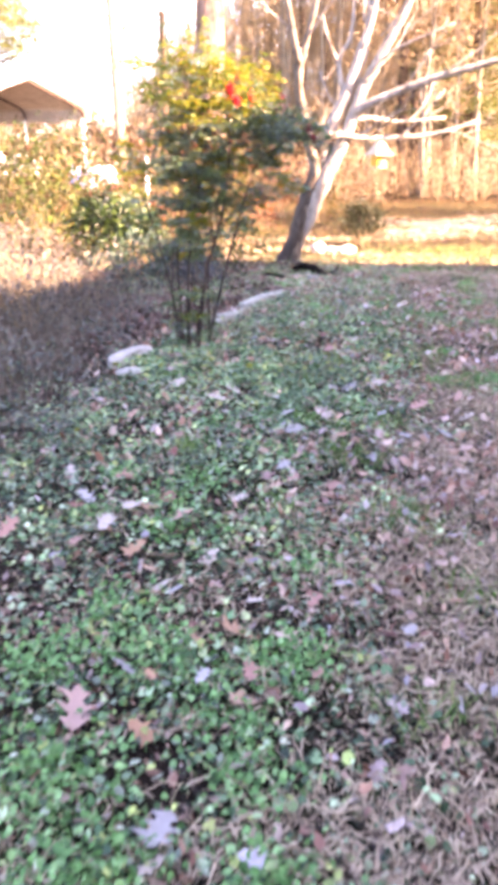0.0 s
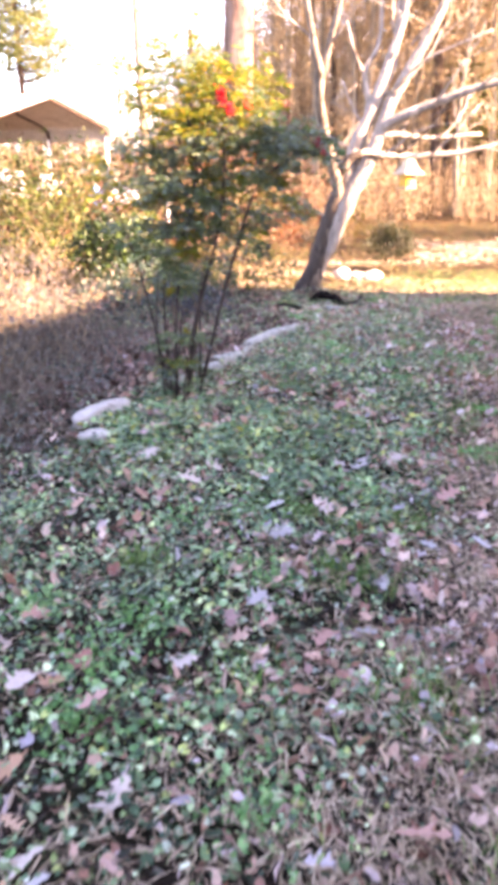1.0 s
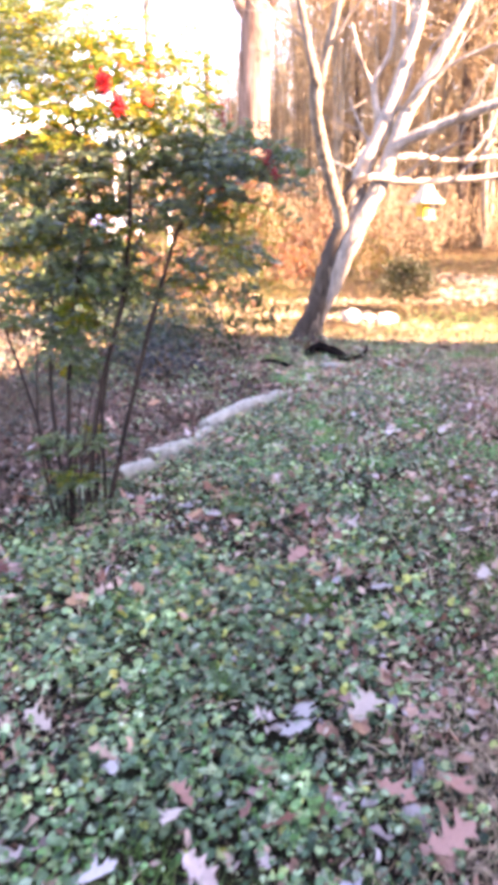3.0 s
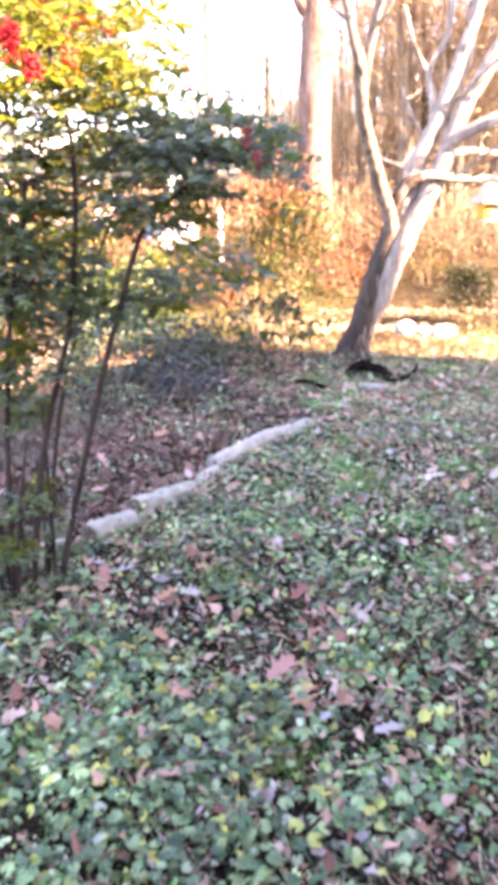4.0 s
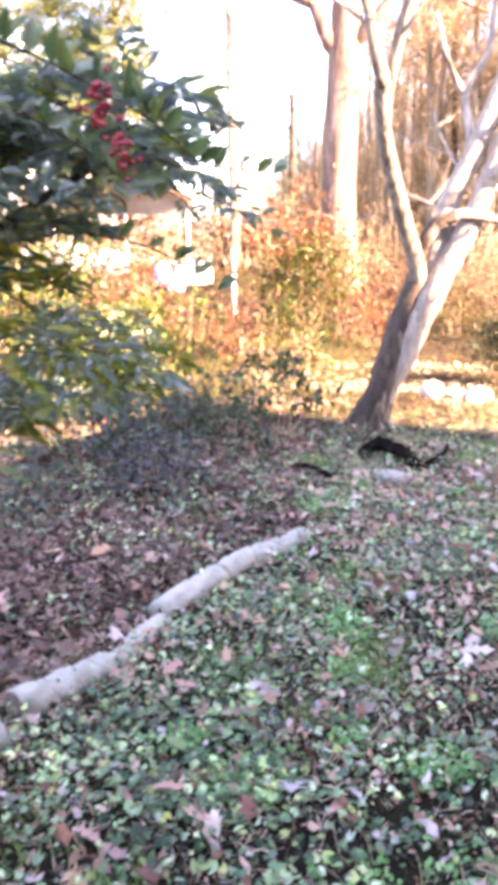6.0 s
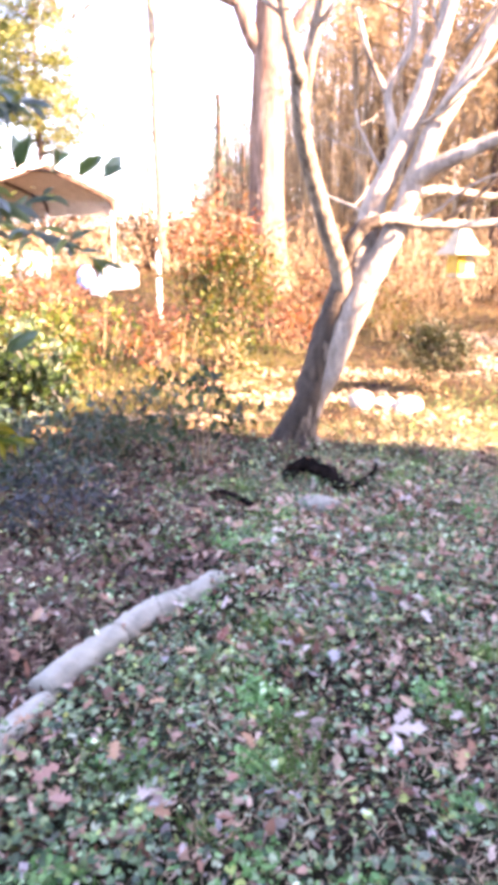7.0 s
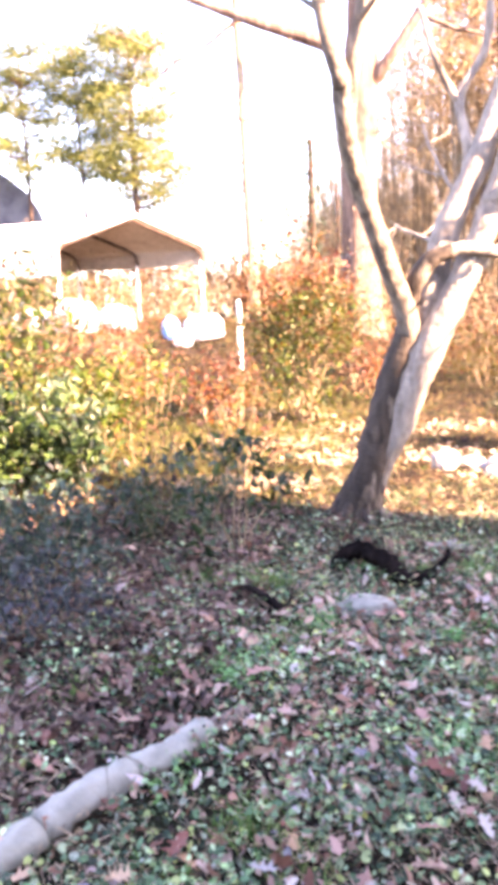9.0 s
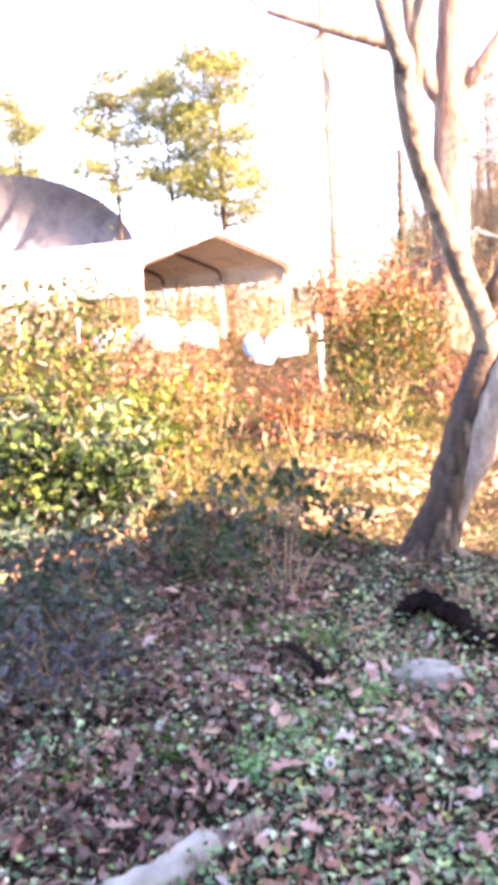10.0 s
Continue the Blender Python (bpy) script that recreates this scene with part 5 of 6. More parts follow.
    keep = ~inner & (rng.random(len(x)) < np.clip(0.95 - 0.07 * away + 0.5 * patch(x, y, 0.5, 61.0), 0.12, 1)) & ~((y > 14) & (x > -8) & (x < 9))
    x, y = x[keep], y[keep]
    n = len(x)
    k = rng.random(n)
    for name, m, mat, label, lo, hi, w in (("outer_grass", k < 0.6, grass_mat, "thin winter grass round the garden", 0.07, 0.17, 0.012), ("outer_straw", k >= 0.6, lawn_mat, "dry straw and stalks round the garden", 0.06, 0.18, 0.012)):
        c = int(m.sum())
        lay(name, x[m], y[m], rng.uniform(0.0, 0.04, c), rng.uniform(lo, hi, c), rng.uniform(0.5, 1.2, c) * w, BLADE, mat, label, "grass", 0.55)
    # paler tufted grass where the way begins
    x, y = on_ground(24000, -0.6, 2.6, 0.8, 3.0)
    keep = rng.random(len(x)) < (0.45 + 0.9 * patch(x, y, 2.6, 91.0)) * sparse(x, y)
    x, y = x[keep], y[keep]
    n = len(x)
    lay("pale_grass", x, y, rng.uniform(0.005, 0.06, n), rng.uniform(0.03, 0.09, n), rng.uniform(0.003, 0.007, n), BLADE, straw_mat, "pale dry grass blades bent over the lawn", "grass", 0.5)
    # crumbled leaves
    x, y = on_ground(96000, -3.4, 4.5, 0.6, 13.7)
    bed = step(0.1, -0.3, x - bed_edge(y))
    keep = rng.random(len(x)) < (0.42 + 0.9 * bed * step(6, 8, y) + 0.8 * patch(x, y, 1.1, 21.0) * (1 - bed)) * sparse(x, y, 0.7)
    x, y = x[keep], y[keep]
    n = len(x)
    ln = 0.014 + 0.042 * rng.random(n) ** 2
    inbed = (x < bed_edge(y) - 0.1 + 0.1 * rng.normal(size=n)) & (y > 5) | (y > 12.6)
    for name, m, mat, label in (("leaf_litter", ~inbed, litter_mat, "crumbled brown and tan fallen leaves"), ("bed_litter", inbed, bed_mat, "dark brown leaves covering the bed")):
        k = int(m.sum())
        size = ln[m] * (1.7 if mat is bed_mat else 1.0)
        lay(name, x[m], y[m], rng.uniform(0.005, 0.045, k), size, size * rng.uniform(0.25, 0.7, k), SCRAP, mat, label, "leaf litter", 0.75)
    # larger dead leaves lying thick in the bed
    x, y = on_ground(15000, -2.6, 0.5, 7.8, 13.2)
    keep = (x < bed_edge(y) - 0.02) & (rng.random(len(x)) < 0.6 + 0.8 * patch(x, y, 1.5, 52.0))
    x, y = x[keep], y[keep]
    n = len(x)
    ln = 0.025 + 0.05 * rng.random(n) ** 1.6
    lay("bed_leaves", x, y, rng.uniform(0.015, 0.06, n), ln, ln * rng.uniform(0.4, 0.75, n), SCRAP, bed_top, "brown dead leaves lying thick in the bed", "leaf litter", 0.5)
    # broader leaves of the creeper where it grows thickest
    x, y = on_ground(46000, -1.3, 2.0, 3.0, 11.5)
    keep = rng.random(len(x)) < np.clip(0.1 + 1.1 * patch(x, y, 1.3, 3.0) + 1.0 * patch(x, y, 3.6, 33.0) + 0.45 * np.exp(-((y - 6.2) / 1.2) ** 2) - 0.1 * step(6.8, 7.6, y) + 0.1 * step(8.2, 9.0, y) + 0.55 * np.exp(-((x + 0.55) / 0.4) ** 2 - ((y - 4.5) / 0.9) ** 2), 0, 1) * clear_of_logs(x, y) * step(-0.15, 0.1, x - bed_edge(y)) * step(0.3, -0.3, x - lawn_edge(y))
    x, y = x[keep], y[keep]
    n = len(x)
    ln = np.interp(y, [3, 5.2, 6.2, 7.2, 8.5, 11], [0.022, 0.026, 0.039, 0.037, 0.025, 0.022]) * rng.uniform(0.75, 1.2, n)
    old = rng.random(n) < 0.02 + 0.14 * np.exp(-((y - 6.4) / 0.8) ** 2)
    for name, m, mat, label in (("creeper_canopy", ~old, canopy_leaf, "broad round green leaves of the creeper"), ("yellow_creeper", old, canopy_yellow, "yellowing round leaves of the creeper")):
        k = int(m.sum())
        lay(name, x[m], y[m], rng.uniform(0.03, 0.085, k), ln[m], ln[m] * rng.uniform(0.8, 1.05, k), ROUND, mat, label, "ground cover", 0.5)
    # tufts of fresh green grass and clover
    g, c = Geo(), Geo()
    for k in range(170):
        cx, cy = rng.uniform(-0.9, 3.0), rng.uniform(1.0, 13.0)
        if cx < bed_edge(cy):
            continue
        r, n = rng.uniform(0.05, 0.2), int(rng.integers(60, 190))
        px, py = cx + rng.normal(size=n) * r * 0.6, cy + rng.normal(size=n) * r * 0.6
        pos = np.stack([px, py, height(px, py) + rng.uniform(0, 0.05, n)], 1)
        if k % 2:
            leaves(g, pos, spread(n, 1.6), spread(n, 0.2), rng.uniform(0.04, 0.1, n), rng.uniform(0.003, 0.006, n), BLADE)
        else:
            ln = rng.uniform(0.012, 0.026, n)
            leaves(c, pos + np.array([0, 0, 0.02]), spread(n, 0.2), spread(n, 2.0), ln, ln, ROUND)
    for cx, cy, r, n in ((-0.28, 2.3, 0.16, 420), (0.14, 2.26, 0.13, 420), (-0.45, 2.6, 0.12, 220), (-0.1, 2.05, 0.15, 260), (-0.5, 1.75, 0.2, 700), (-0.35, 1.45, 0.16, 500), (0.05, 1.45, 0.1, 260), (-0.6, 2.25, 0.16, 420), (0.02, 1.75, 0.12, 200), (-0.3, 3.5, 0.16, 260)):
        px, py = cx + rng.normal(size=n) * r * 0.6, cy + rng.normal(size=n) * r * 0.6
        ln = rng.uniform(0.012, 0.024, n)
        leaves(c, np.stack([px, py, height(px, py) + rng.uniform(0.01, 0.09, n)], 1), spread(n, 0.2), spread(n, 1.6), ln, ln, ROUND)
    for cx, cy, r, n in ((-0.1, 12.15, 0.13, 420), (0.02, 12.2, 0.08, 200), (-0.25, 10.6, 0.1, 160), (0.15, 10.9, 0.1, 160)):
        px, py = cx + rng.normal(size=n) * r, cy + rng.normal(size=n) * r * 0.6
        leaves(g, np.stack([px, py, height(px, py)], 1), spread(n, 1.0), spread(n, 0.2), rng.uniform(0.05, 0.11, n), rng.uniform(0.004, 0.008, n), BLADE)
    solo("grass_tufts", g, tuft_mat, (0, 0, 0), "tufts of fresh green grass in the lawn", "grass", kind="stuff")
    solo("clover", c, clover_mat, (0, 0, 0), "patches of bright green clover in the lawn", "clover", kind="stuff")
    # leaf drifts caught in the grass
    xs, ys = [], []
    for k in range(240):
        cx, cy = rng.uniform(-1.2, 2.6), rng.uniform(1.2, 13.0)
        if (cx < bed_edge(cy) and cy > 6 or cy > 12 or cy < 3.2) and rng.random() < 0.7:
            continue
        n = int(rng.integers(18, 80))
        xs.append(cx + rng.normal(size=n) * rng.uniform(0.08, 0.3)), ys.append(cy + rng.normal(size=n) * rng.uniform(0.08, 0.25))
    x, y = np.concatenate(xs), np.concatenate(ys)
    n = len(x)
    ln = 0.02 + 0.055 * rng.random(n) ** 2
    lay("leaf_drifts", x, y, rng.uniform(0.02, 0.07, n), ln, ln * rng.uniform(0.3, 0.8, n), SCRAP, litter_mat, "drifts of dry tan leaves caught in the grass", "leaf litter", 0.8)
    # bleached leaves, curled, gathered in loose patches
    xs, ys = [], []
    for cx, cy, r, n in ((-0.5, 3.2, 0.3, 60), (0.6, 4.4, 0.45, 120), (0.9, 5.3, 0.4, 90), (0.0, 4.6, 0.4, 60), (0.4, 2.2, 0.4, 50), (0.9, 3.4, 0.4, 60), (-0.7, 5.6, 0.3, 60), (0.7, 6.2, 0.4, 60), (-0.3, 7.0, 0.25, 50), (0.3, 7.4, 0.4, 50), (0.6, 8.6, 0.5, 70), (1.0, 9.8, 0.5, 60), (0.2, 9.0, 0.4, 40), (1.4, 7.6, 0.5, 60)):
        xs.append(cx + rng.normal(size=n) * r * 0.6), ys.append(cy + rng.normal(size=n) * r * 0.7)
    x, y = np.concatenate(xs), np.concatenate(ys)
    n = len(x)
    ln = 0.02 + 0.055 * rng.random(n) ** 2.2
    lay("bleached_leaves", x, y, rng.uniform(0.03, 0.08, n), ln, ln * rng.uniform(0.35, 0.75, n), SCRAP, pale_mat, "bleached pale lavender and cream fallen leaves", "leaf litter", 0.55)
    # sunlit lawn beyond
    x, y = on_ground(150000, -10, 11, 13.9, 36)
    z = rng.random(len(x)) < np.clip(1.3 - y / 40, 0.2, 1)
    x, y = x[z], y[z]
    n = len(x)
    ln = rng.uniform(0.014, 0.036, n) * (0.7 + 0.035 * (y - 13))
    lay("lawn_leaves", x, y, rng.uniform(0.0, 0.05, n), ln, ln * rng.uniform(0.4, 0.8, n), SCRAP, litter_sun, "golden brown fallen leaves strewn over the lawn", "leaf litter", 0.4)
    # pale straw puts the sun's brightness into this stretch of lawn
    x, y = on_ground(30000, 2.2, 11.0, 17.5, 26.0)
    keep = rng.random(len(x)) < (0.45 + 1.2 * patch(x, y, 0.5, 17.0)) * step(2.2, 4.6, x) * step(17.5, 20, y) * step(26, 23, y)
    x, y = x[keep], y[keep]
    n = len(x)
    lay("pale_straw", x, y, 0.03, rng.uniform(0.08, 0.2, n), rng.uniform(0.012, 0.03, n), BLADE, straw_mat, "pale straw painting a sun-bright stretch of the lawn", "straw", 0.3)
    # pale blades laid as pools of glaring sunlight
    xs, ys = [], []
    for cx, cy, r, m in ((-0.2, 15.0, 0.35, 500), (-0.6, 17.2, 0.5, 700), (0.3, 18.3, 0.5, 600), (1.2, 16.6, 0.5, 500), (-1.6, 19.5, 0.6, 600), (2.4, 15.2, 0.6, 500), (1.8, 18.6, 0.7, 700), (-0.9, 14.9, 0.3, 300), (0.2, 16.2, 0.4, 500)):
        xs.append(cx + rng.normal(size=m) * r), ys.append(cy + rng.normal(size=m) * r * 0.5)
    x, y = np.concatenate(xs)[::2], np.concatenate(ys)[::2]
    n = len(x)
    lay("bleached_grass", x, y, 0.02, rng.uniform(0.05, 0.14, n), rng.uniform(0.012, 0.025, n), BLADE, straw_mat, "pale grass patches painting pools of sun on the lawn", "grass", 0.4)
    x, y = on_ground(26000, -6.0, 0.2, 14.2, 22.0)
    n = len(x)
    lay("rough_grass", x, y, 0.0, rng.uniform(0.06, 0.15, n), rng.uniform(0.006, 0.012, n), BLADE, rough_mat, "yellow-green rough grass in the sun", "grass", 1.0)
    x, y = on_ground(16000, 2.3, 8.0, 12.0, 16.5)
    n = len(x)
    lay("green_verge", x, y, 0.0, rng.uniform(0.05, 0.11, n), rng.uniform(0.005, 0.01, n), BLADE, tuft_mat, "fresh green grass at the shadow's edge", "grass", 1.0)
    x, y = on_ground(60000, -8, 9, 13.5, 32)
    n = len(x)
    lay("lawn_grass", x, y, 0.0, rng.uniform(0.06, 0.14, n), rng.uniform(0.006, 0.012, n), BLADE, lawn_mat, "short winter lawn grass beyond the tree", "grass", 0.9)


make_ground_cover()


pale_stem = foliage("bleached_stem", [(0.135, 0.109, 0.0752), (0.198, 0.162, 0.115), (0.09, 0.0698, 0.0475), (0.27, 0.227, 0.166)], 0.8, 0.0)
stalk_mat = mottled("dry_stalk", [(0.16, 0.13, 0.095), (0.24, 0.2, 0.15)], 8, 30, 0.8)
weed_mat = foliage("weed_leaf", [(0.045, 0.0825, 0.0638), (0.0975, 0.15, 0.12), (0.15, 0.15, 0.124), (0.195, 0.188, 0.165), (0.075, 0.124, 0.0975)], 0.6, 0.2)


def make_tangle():
    """Dry stems and vines in the bed and on its edge."""
    g = Geo()
    for i in range(5200):
        if i < 300:
            y = rng.uniform(6.5, 12.5)
            x = float(bed_edge(y)) - abs(rng.normal()) * 0.8 - 0.12
            up = rng.uniform(0.02, 0.16)
        else:
            y = rng.uniform(3.4, 10.4)
            x = rng.uniform(-5.2, -1.15 - 0.25 * rng.random())
            up = rng.uniform(0.05, 0.5) * min(1.0, 0.3 + 0.45 * (-1.1 - x))
        z = float(height(x, y))
        a, ln = rng.uniform(0, 2 * np.pi), rng.uniform(0.1, 0.45)
        c, s = math.cos(a), math.sin(a)
        tube(g, curve_points([(x, y, z), (x + c * ln * 0.35, y + s * ln * 0.35, z + up), (x + c * ln, y + s * ln, z + up * rng.uniform(0.3, 1.1))], 6), np.linspace(0.0026, 0.001, 6), 3)
    for i in range(1500):
        y = rng.uniform(7.6, 10.4)
        x = rng.uniform(-4.6, -1.7) - 0.1 * (y - 7.6)
        z, up = float(height(x, y)), rng.uniform(0.25, 0.75) * min(1.0, 0.35 + 0.4 * (-1.5 - x))
        a, ln = rng.uniform(0, 2 * np.pi), rng.uniform(0.08, 0.4)
        c, s = math.cos(a), math.sin(a)
        tube(g, curve_points([(x, y, z), (x + c * ln * 0.3, y + s * ln * 0.3, z + up * 0.7), (x + c * ln, y + s * ln, z + up)], 6), np.linspace(0.0045, 0.0015, 6), 3)
    h = Geo()
    for i in range(420):
        y = rng.uniform(3.2, 10.2)
        x = -1.3 - 2.6 * rng.random()
        z, up, a, ln = float(height(x, y)), rng.uniform(0.08, 0.42), rng.uniform(0, 2 * np.pi), rng.uniform(0.25, 0.7)
        c, q = math.cos(a), math.sin(a)
        tube(h, curve_points([(x, y, z), (x + c * ln * 0.4, y + q * ln * 0.4, z + up), (x + c * ln, y + q * ln, z + up * rng.uniform(0.1, 0.8))], 7), np.linspace(0.004, 0.0015, 7), 4)
    solo("pale_brush", h, pale_stem, (0, 0, 0), "bleached stems arching over the rough", "dry brush", kind="stuff")
    solo("dry_brush", g, dead_stem, (0, 0, 0), "tangle of dry grey-brown stems in the bed", "dry brush", kind="stuff")
    n = 9000
    x, y = rng.uniform(-5.2, -0.95, n), rng.uniform(2.4, 10.4, n)
    keep = (x < bed_edge(y) - 0.15) & (rng.random(n) < 0.35 + 1.9 * patch(x, y, 1.9, 71.0))
    x, y = x[keep], y[keep]
    n = len(x)
    pos = np.stack([x, y, height(x, y)], 1)
    ln = rng.uniform(0.15, 0.6, n) * np.clip(0.35 + 0.4 * (-1.0 - x), 0.25, 1)
    solo("dry_grass", leaves(Geo(), pos, spread(n, 1.1), spread(n, 0), ln, rng.uniform(0.005, 0.012, n), BLADE), dead_stem, (0, 0, 0), "tall dry grey grass in the rough", "dry grass", kind="stuff")
    n = 15000
    x, y = rng.uniform(-4.2, -1.0, n), 3.4 + 7.2 * rng.random(n) ** 1.3
    keep = rng.random(n) < 0.6 + 1.5 * patch(x, y, 1.4, 83.0)
    x, y = x[keep], y[keep]
    n = len(x)
    ln = rng.uniform(0.02, 0.05, n)
    lay("weeds", x, y, rng.uniform(0.02, 0.55, n) * np.clip(0.25 + 0.4 * (-1.1 - x), 0, 1), ln, ln * 0.5, OVAL, weed_mat, "dull grey-green and brown weed leaves among dry stems", "weeds", 0.8)
    for pts in ([(-0.62, 8.6, 0.02), (-0.6, 8.75, 0.2), (-0.4, 8.95, 0.22), (-0.16, 9.2, 0.05)], [(-0.9, 8.3, 0.02), (-0.75, 8.3, 0.22), (-0.58, 8.28, 0.18), (-0.5, 8.25, 0.02)], [(0.0, 9.9, 0.03), (0.2, 9.95, 0.14), (0.42, 9.9, 0.1), (0.6, 9.72, 0.02)], [(-0.05, 9.35, 0.05), (-0.02, 9.38, 0.14), (0.02, 9.42, 0.2)]):
        at = np.array(pts[0])
        solo("dry_stalk", tube(Geo(), curve_points(np.array(pts) - at, 14), np.linspace(0.0036, 0.0015, 14), 5), stalk_mat, at, "pale dry stalk arching over the log edging", "stalk", "dry stalks")


make_tangle()


# ---- fallen oak leaves, one by one ----
def oak_shape(k):
    u = np.array([0, 0.14, 0.2, 0.29, 0.37, 0.45, 0.53, 0.61, 0.69, 0.77, 0.85, 0.93, 1.0])
    v = np.array([0.008, 0.012, 0.085, 0.21, 0.11, 0.12, 0.33, 0.14, 0.125, 0.28, 0.11, 0.075, 0.0])
    lead = np.array([0, 0, 0, 0.06, 0, 0, 0.1, 0, 0, 0.1, 0, 0, 0])
    r = np.random.default_rng(40 + k)
    n, curl, bend = len(u), r.uniform(0.2, 1.1), r.uniform(-0.35, 0.35)
    g = Geo()
    rows = []
    for s in (-1, 0, 1):
        vv = s * v * r.uniform(0.75, 1.25, n)
        uu = u + abs(s) * lead * r.uniform(0.6, 1.3, n)
        rows.append(np.stack([uu - 0.5, vv, 0.03 + curl * vv ** 2 + bend * (uu - 0.5) ** 2 + r.normal(size=n) * 0.012], 1))
    i = np.arange(n - 1)
    g.add(np.concatenate(rows), np.stack([i, i + 1, n + i + 1, n + i], 1), np.stack([n + i, n + i + 1, 2 * n + i + 1, 2 * n + i], 1))
    return g


oak_shapes = [oak_shape(k) for k in range(7)]


strewn = Geo()


def strew(x, y, size, lift, tilt):
    """One more dry oak leaf among the many small ones."""
    g = oak_shapes[int(rng.integers(0, 7))]
    m = np.array(pose(x, y, float(height(x, y)) + lift, rng.normal() * tilt, rng.normal() * tilt, rng.uniform(0, 360)))
    strewn.add(g.verts[0] * size @ m[:3, :3].T + m[:3, 3], *g.faces)


def hued(name, a, b, c):
    return [g.mesh("oak_leaf", foliage(name, [a, b, c], 0.55, 0.1, source=per_object)) for g in (oak_shape(k) for k in range(5))]


oak_pink = hued("pink_oak_leaf", (0.4, 0.21, 0.155), (0.33, 0.16, 0.12), (0.44, 0.28, 0.22))
oak_tan = hued("tan_oak_leaf", (0.45, 0.27, 0.15), (0.37, 0.19, 0.105), (0.48, 0.33, 0.21))
oak_grey = hued("lavender_oak_leaf", (0.32, 0.3, 0.285), (0.27, 0.25, 0.24), (0.4, 0.375, 0.355))
oak_cream = hued("cream_oak_leaf", (0.44, 0.35, 0.285), (0.48, 0.41, 0.35), (0.39, 0.3, 0.24))
oak_dark = hued("dark_oak_leaf", (0.12, 0.035, 0.025), (0.19, 0.06, 0.035), (0.09, 0.03, 0.022))


def large_leaf(x, y, size, kinds, hue):
    ob = new("oak_leaf", kinds[int(rng.integers(0, 5))])
    ob.matrix_world = pose(x, y, float(height(x, y)) + rng.uniform(0.06, 0.09), rng.normal() * 14, rng.normal() * 14, rng.uniform(0, 360)) @ Matrix.Scale(min(size * 0.86, 0.165), 4)
    return tagged(ob, "fallen " + hue + " oak leaf, lobed and curled, on the ground", "leaf", "fallen oak leaves")


# the large ones that catch the eye along the way, colour by colour
for x, y, size in ((-0.45, 1.95, 0.21), (0.59, 2.79, 0.21), (1.06, 4.95, 0.21), (-0.96, 3.13, 0.17), (-0.58, 3.76, 0.14), (0.02, 2.17, 0.12), (0.25, 2.58, 0.14), (-0.26, 3.24, 0.14), (-0.66, 3.02, 0.11), (-0.10, 2.68, 0.07), (0.66, 6.65, 0.21), (0.94, 5.14, 0.16), (1.10, 5.16, 0.18), (0.40, 5.05, 0.13), (0.53, 4.40, 0.12), (-0.19, 7.38, 0.21), (0.37, 7.86, 0.14), (0.18, 8.57, 0.12), (0.58, 10.74, 0.18), (0.75, 10.44, 0.12), (1.25, 10.51, 0.13)):
    large_leaf(x, y, size, oak_pink, "pinkish brown")
for x, y, size in ((-0.27, 1.90, 0.12), (-0.02, 2.37, 0.17), (0.86, 5.37, 0.15), (-0.42, 2.99, 0.15), (-0.40, 3.35, 0.12), (-0.33, 2.60, 0.12), (-0.15, 2.34, 0.09), (-0.27, 2.15, 0.08), (-0.01, 2.08, 0.08), (-0.35, 2.79, 0.09), (-0.21, 6.20, 0.17), (0.46, 7.27, 0.13), (0.47, 7.09, 0.14), (0.14, 7.20, 0.13), (0.74, 6.54, 0.21), (-0.28, 7.18, 0.15), (-0.38, 6.96, 0.11), (0.20, 6.88, 0.11), (0.23, 7.51, 0.12), (0.11, 8.43, 0.10), (-0.27, 9.71, 0.16), (-0.57, 9.76, 0.17), (-0.84, 9.75, 0.15), (0.44, 9.48, 0.09)):
    large_leaf(x, y, size, oak_tan, "tan")
for x, y, size in ((1.31, 9.14, 0.10), (1.47, 10.29, 0.12), (0.78, 10.52, 0.15), (0.18, 10.18, 0.10), (0.54, 12.09, 0.14), (0.16, 11.33, 0.12), (0.22, 10.91, 0.13)):
    large_leaf(x, y, size, oak_tan, "tan")
for x, y, size in ((-0.18, 1.58, 0.21), (0.66, 4.08, 0.14), (0.69, 5.37, 0.15), (0.54, 2.40, 0.12), (0.18, 3.90, 0.14), (0.55, 3.70, 0.12), (-0.12, 2.15, 0.11), (1.11, 4.44, 0.15), (-0.23, 2.61, 0.08), (-0.36, 2.19, 0.14), (-0.69, 3.42, 0.15), (0.70, 5.47, 0.15), (0.24, 4.78, 0.13), (0.28, 4.51, 0.15), (0.88, 4.42, 0.11), (0.19, 5.15, 0.11), (1.01, 6.39, 0.16), (0.54, 8.50, 0.11), (0.71, 7.93, 0.16), (-0.14, 7.45, 0.19), (1.05, 9.49, 0.13), (0.84, 9.56, 0.11), (0.58, 10.13, 0.08), (0.77, 11.29, 0.15)):
    large_leaf(x, y, size, oak_grey, "bleached lavender grey")
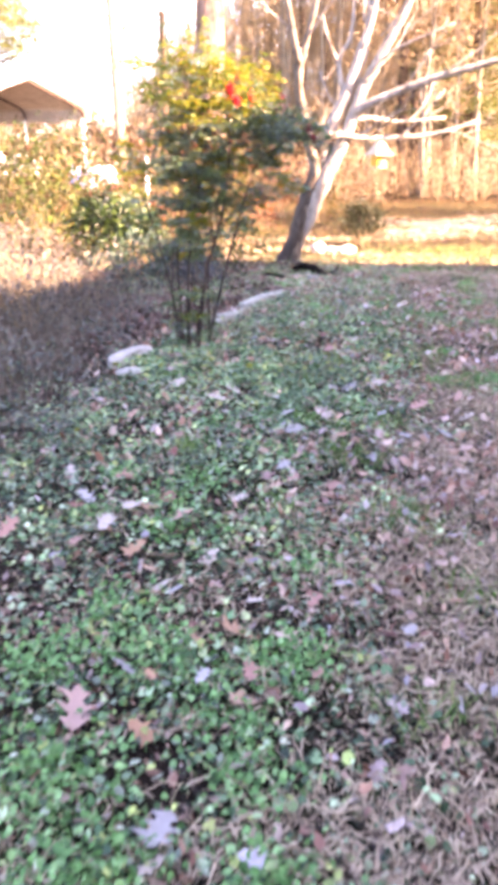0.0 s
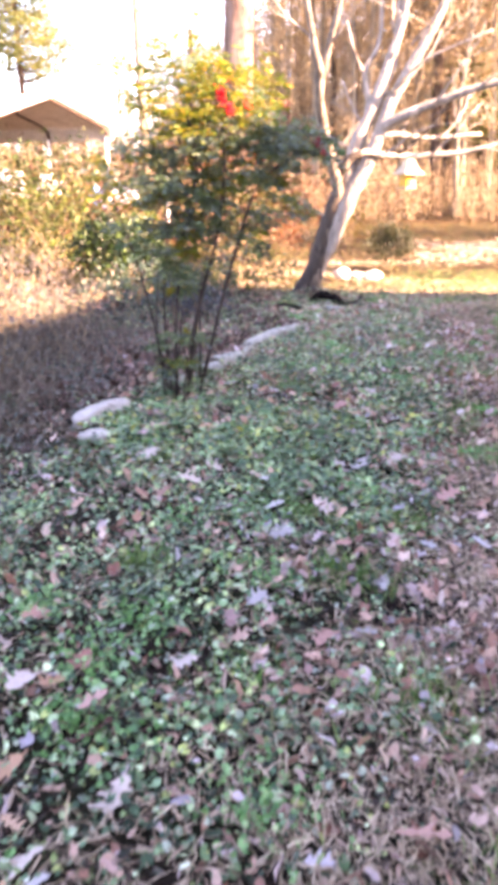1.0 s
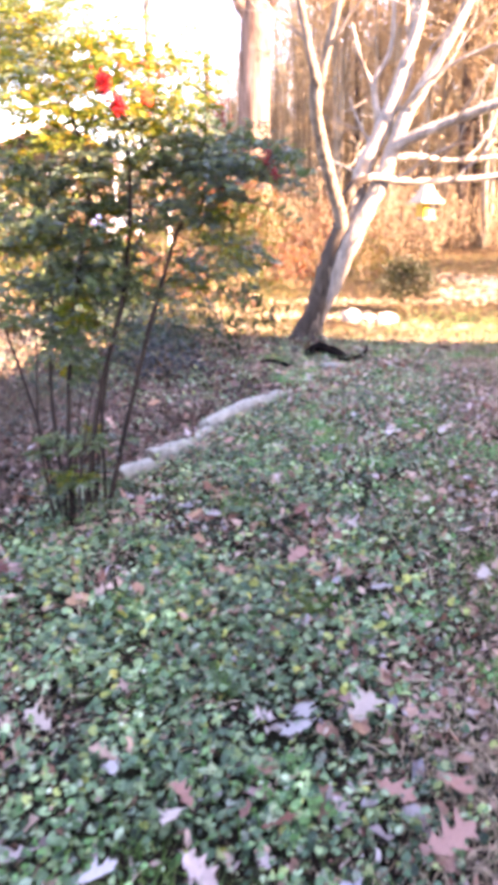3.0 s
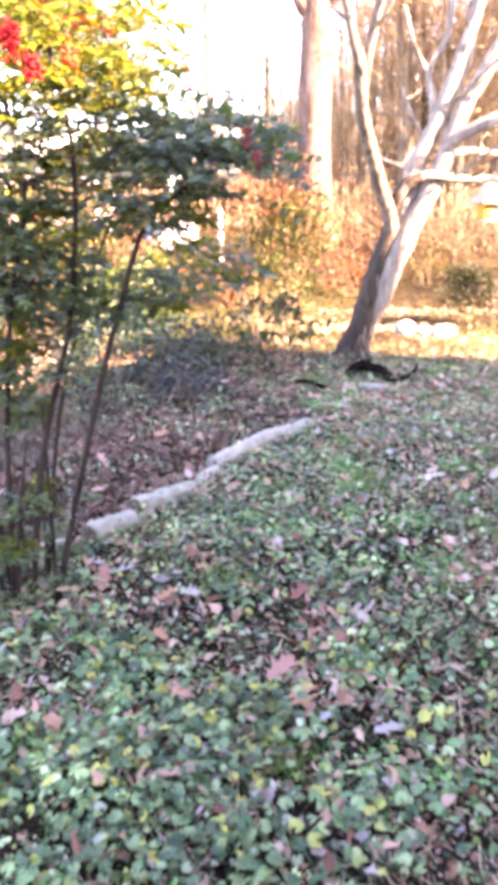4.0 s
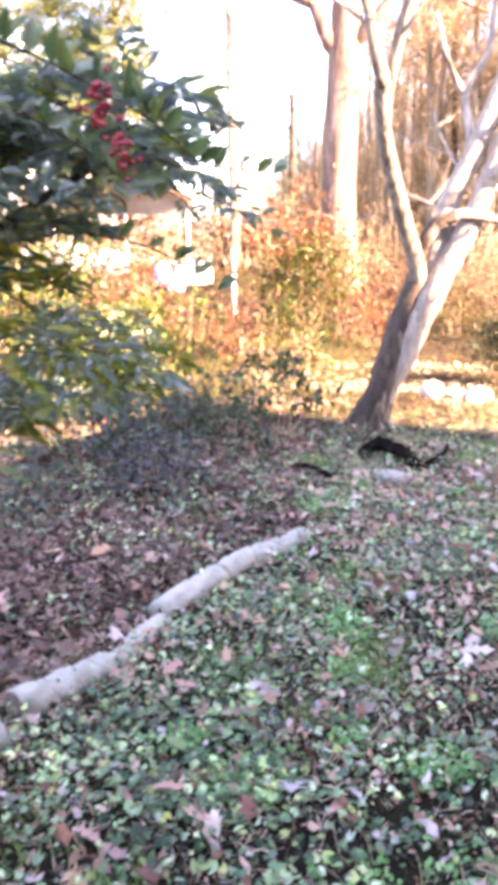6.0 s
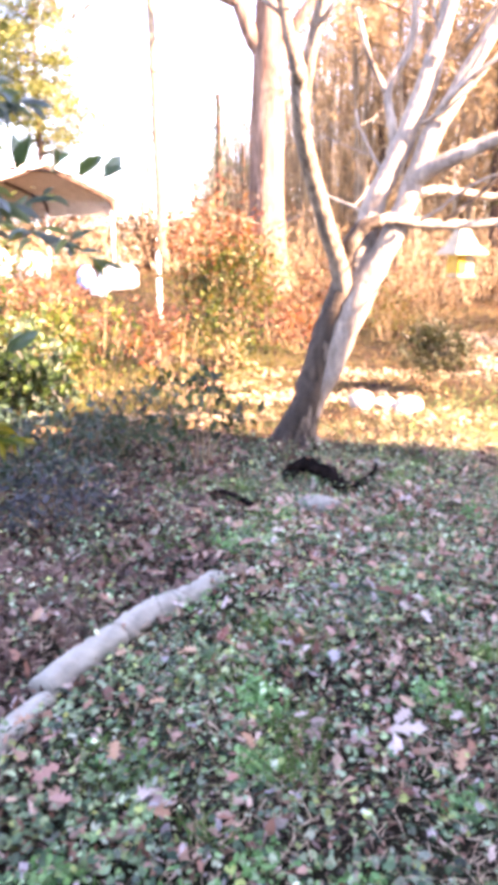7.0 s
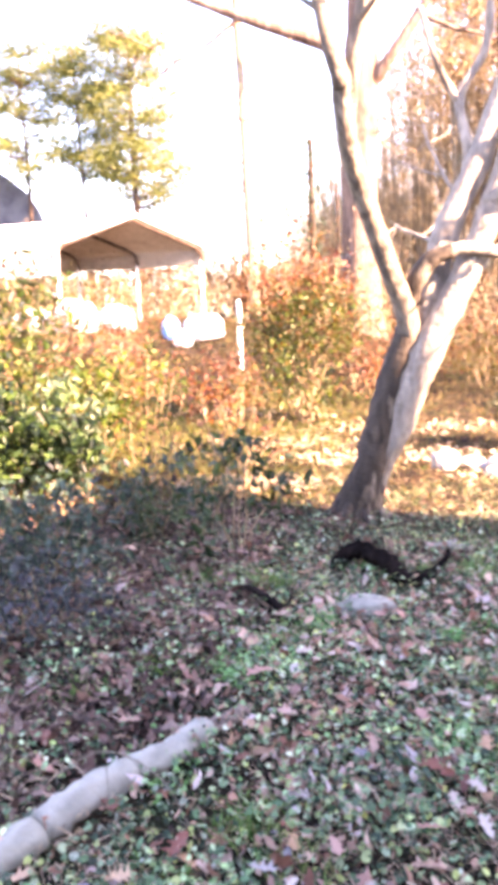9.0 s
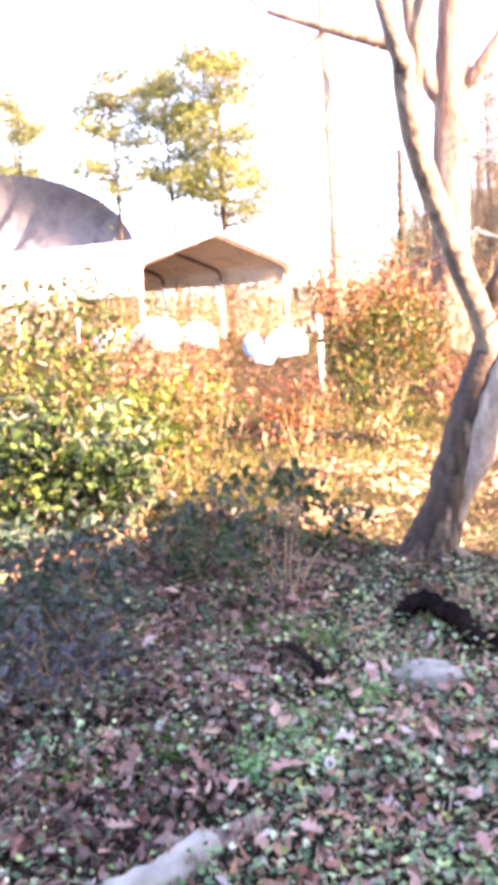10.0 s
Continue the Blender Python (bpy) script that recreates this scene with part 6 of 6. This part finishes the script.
for x, y, size in ((-0.18, 1.47, 0.12), (-0.12, 2.91, 0.21), (1.03, 3.79, 0.12), (1.31, 4.76, 0.14), (-0.57, 3.15, 0.16), (-0.86, 3.88, 0.13), (-0.49, 3.30, 0.21), (-0.28, 2.70, 0.14), (-0.39, 2.27, 0.10), (0.04, 2.56, 0.09), (-0.02, 3.50, 0.13), (0.88, 5.48, 0.20), (-0.08, 5.36, 0.14), (-0.18, 5.13, 0.19), (0.38, 4.96, 0.13), (0.17, 4.39, 0.12), (1.45, 6.53, 0.15), (-0.46, 5.64, 0.20), (-0.12, 4.92, 0.10), (0.93, 7.06, 0.11), (0.94, 9.02, 0.11), (1.29, 8.96, 0.21), (1.14, 9.55, 0.09), (1.84, 11.71, 0.18)):
    large_leaf(x, y, size, oak_cream, "bleached cream")
for x, y, size in ((0.92, 11.13, 0.11), (-0.34, 10.44, 0.10)):
    large_leaf(x, y, size, oak_cream, "bleached cream")
for x, y, size in ((-0.23, 3.12, 0.19), (-0.08, 3.61, 0.15), (-0.32, 2.42, 0.09), (-0.17, 2.42, 0.09), (-0.73, 3.32, 0.15), (0.64, 4.99, 0.13), (-0.61, 6.45, 0.21), (0.63, 5.96, 0.14), (0.67, 7.22, 0.17), (0.58, 9.63, 0.14), (0.38, 8.21, 0.09), (0.60, 7.81, 0.13), (1.32, 10.12, 0.19)):
    large_leaf(x, y, size, oak_dark, "dark red-brown")
for i in range(45):
    y = rng.uniform(7.8, 12.6)
    strew(float(bed_edge(y)) - 0.15 - abs(rng.normal()) * 0.6, y, rng.uniform(0.06, 0.11), rng.uniform(0.02, 0.05), 22)
for i in range(45):
    k = i % 3
    x, y = ((0.6, 4.5), (0.95, 5.2), (0.3, 4.0))[k]
    strew(x + rng.normal() * 0.28, y + rng.normal() * 0.4, rng.uniform(0.07, 0.13), rng.uniform(0.03, 0.07), 22)
for i in range(110):
    y = rng.uniform(8.4, 12.6)
    x = float(bed_edge(y)) + 0.1 + 1.9 * rng.random()
    kinds, hue = ((oak_pink, "pinkish brown"), (oak_tan, "tan"), (oak_dark, "dark red-brown"), (oak_pink, "pinkish brown"), (oak_cream, "bleached cream"))[i % 5]
    large_leaf(x, y, rng.uniform(0.07, 0.125), kinds, hue)
for i in range(108):
    y = rng.uniform(1.0, 13.0)
    x = rng.normal() * 0.9 + 0.35 if y < 9 else rng.uniform(-1.2, 2.2)
    strew(x, y, rng.uniform(0.07, 0.14), rng.uniform(0.03, 0.08), 18)
solo("strewn_oak_leaves", strewn, oak_mat, (0, 0, 0), "small dry oak leaves strewn over the ground", "leaf litter", kind="stuff")
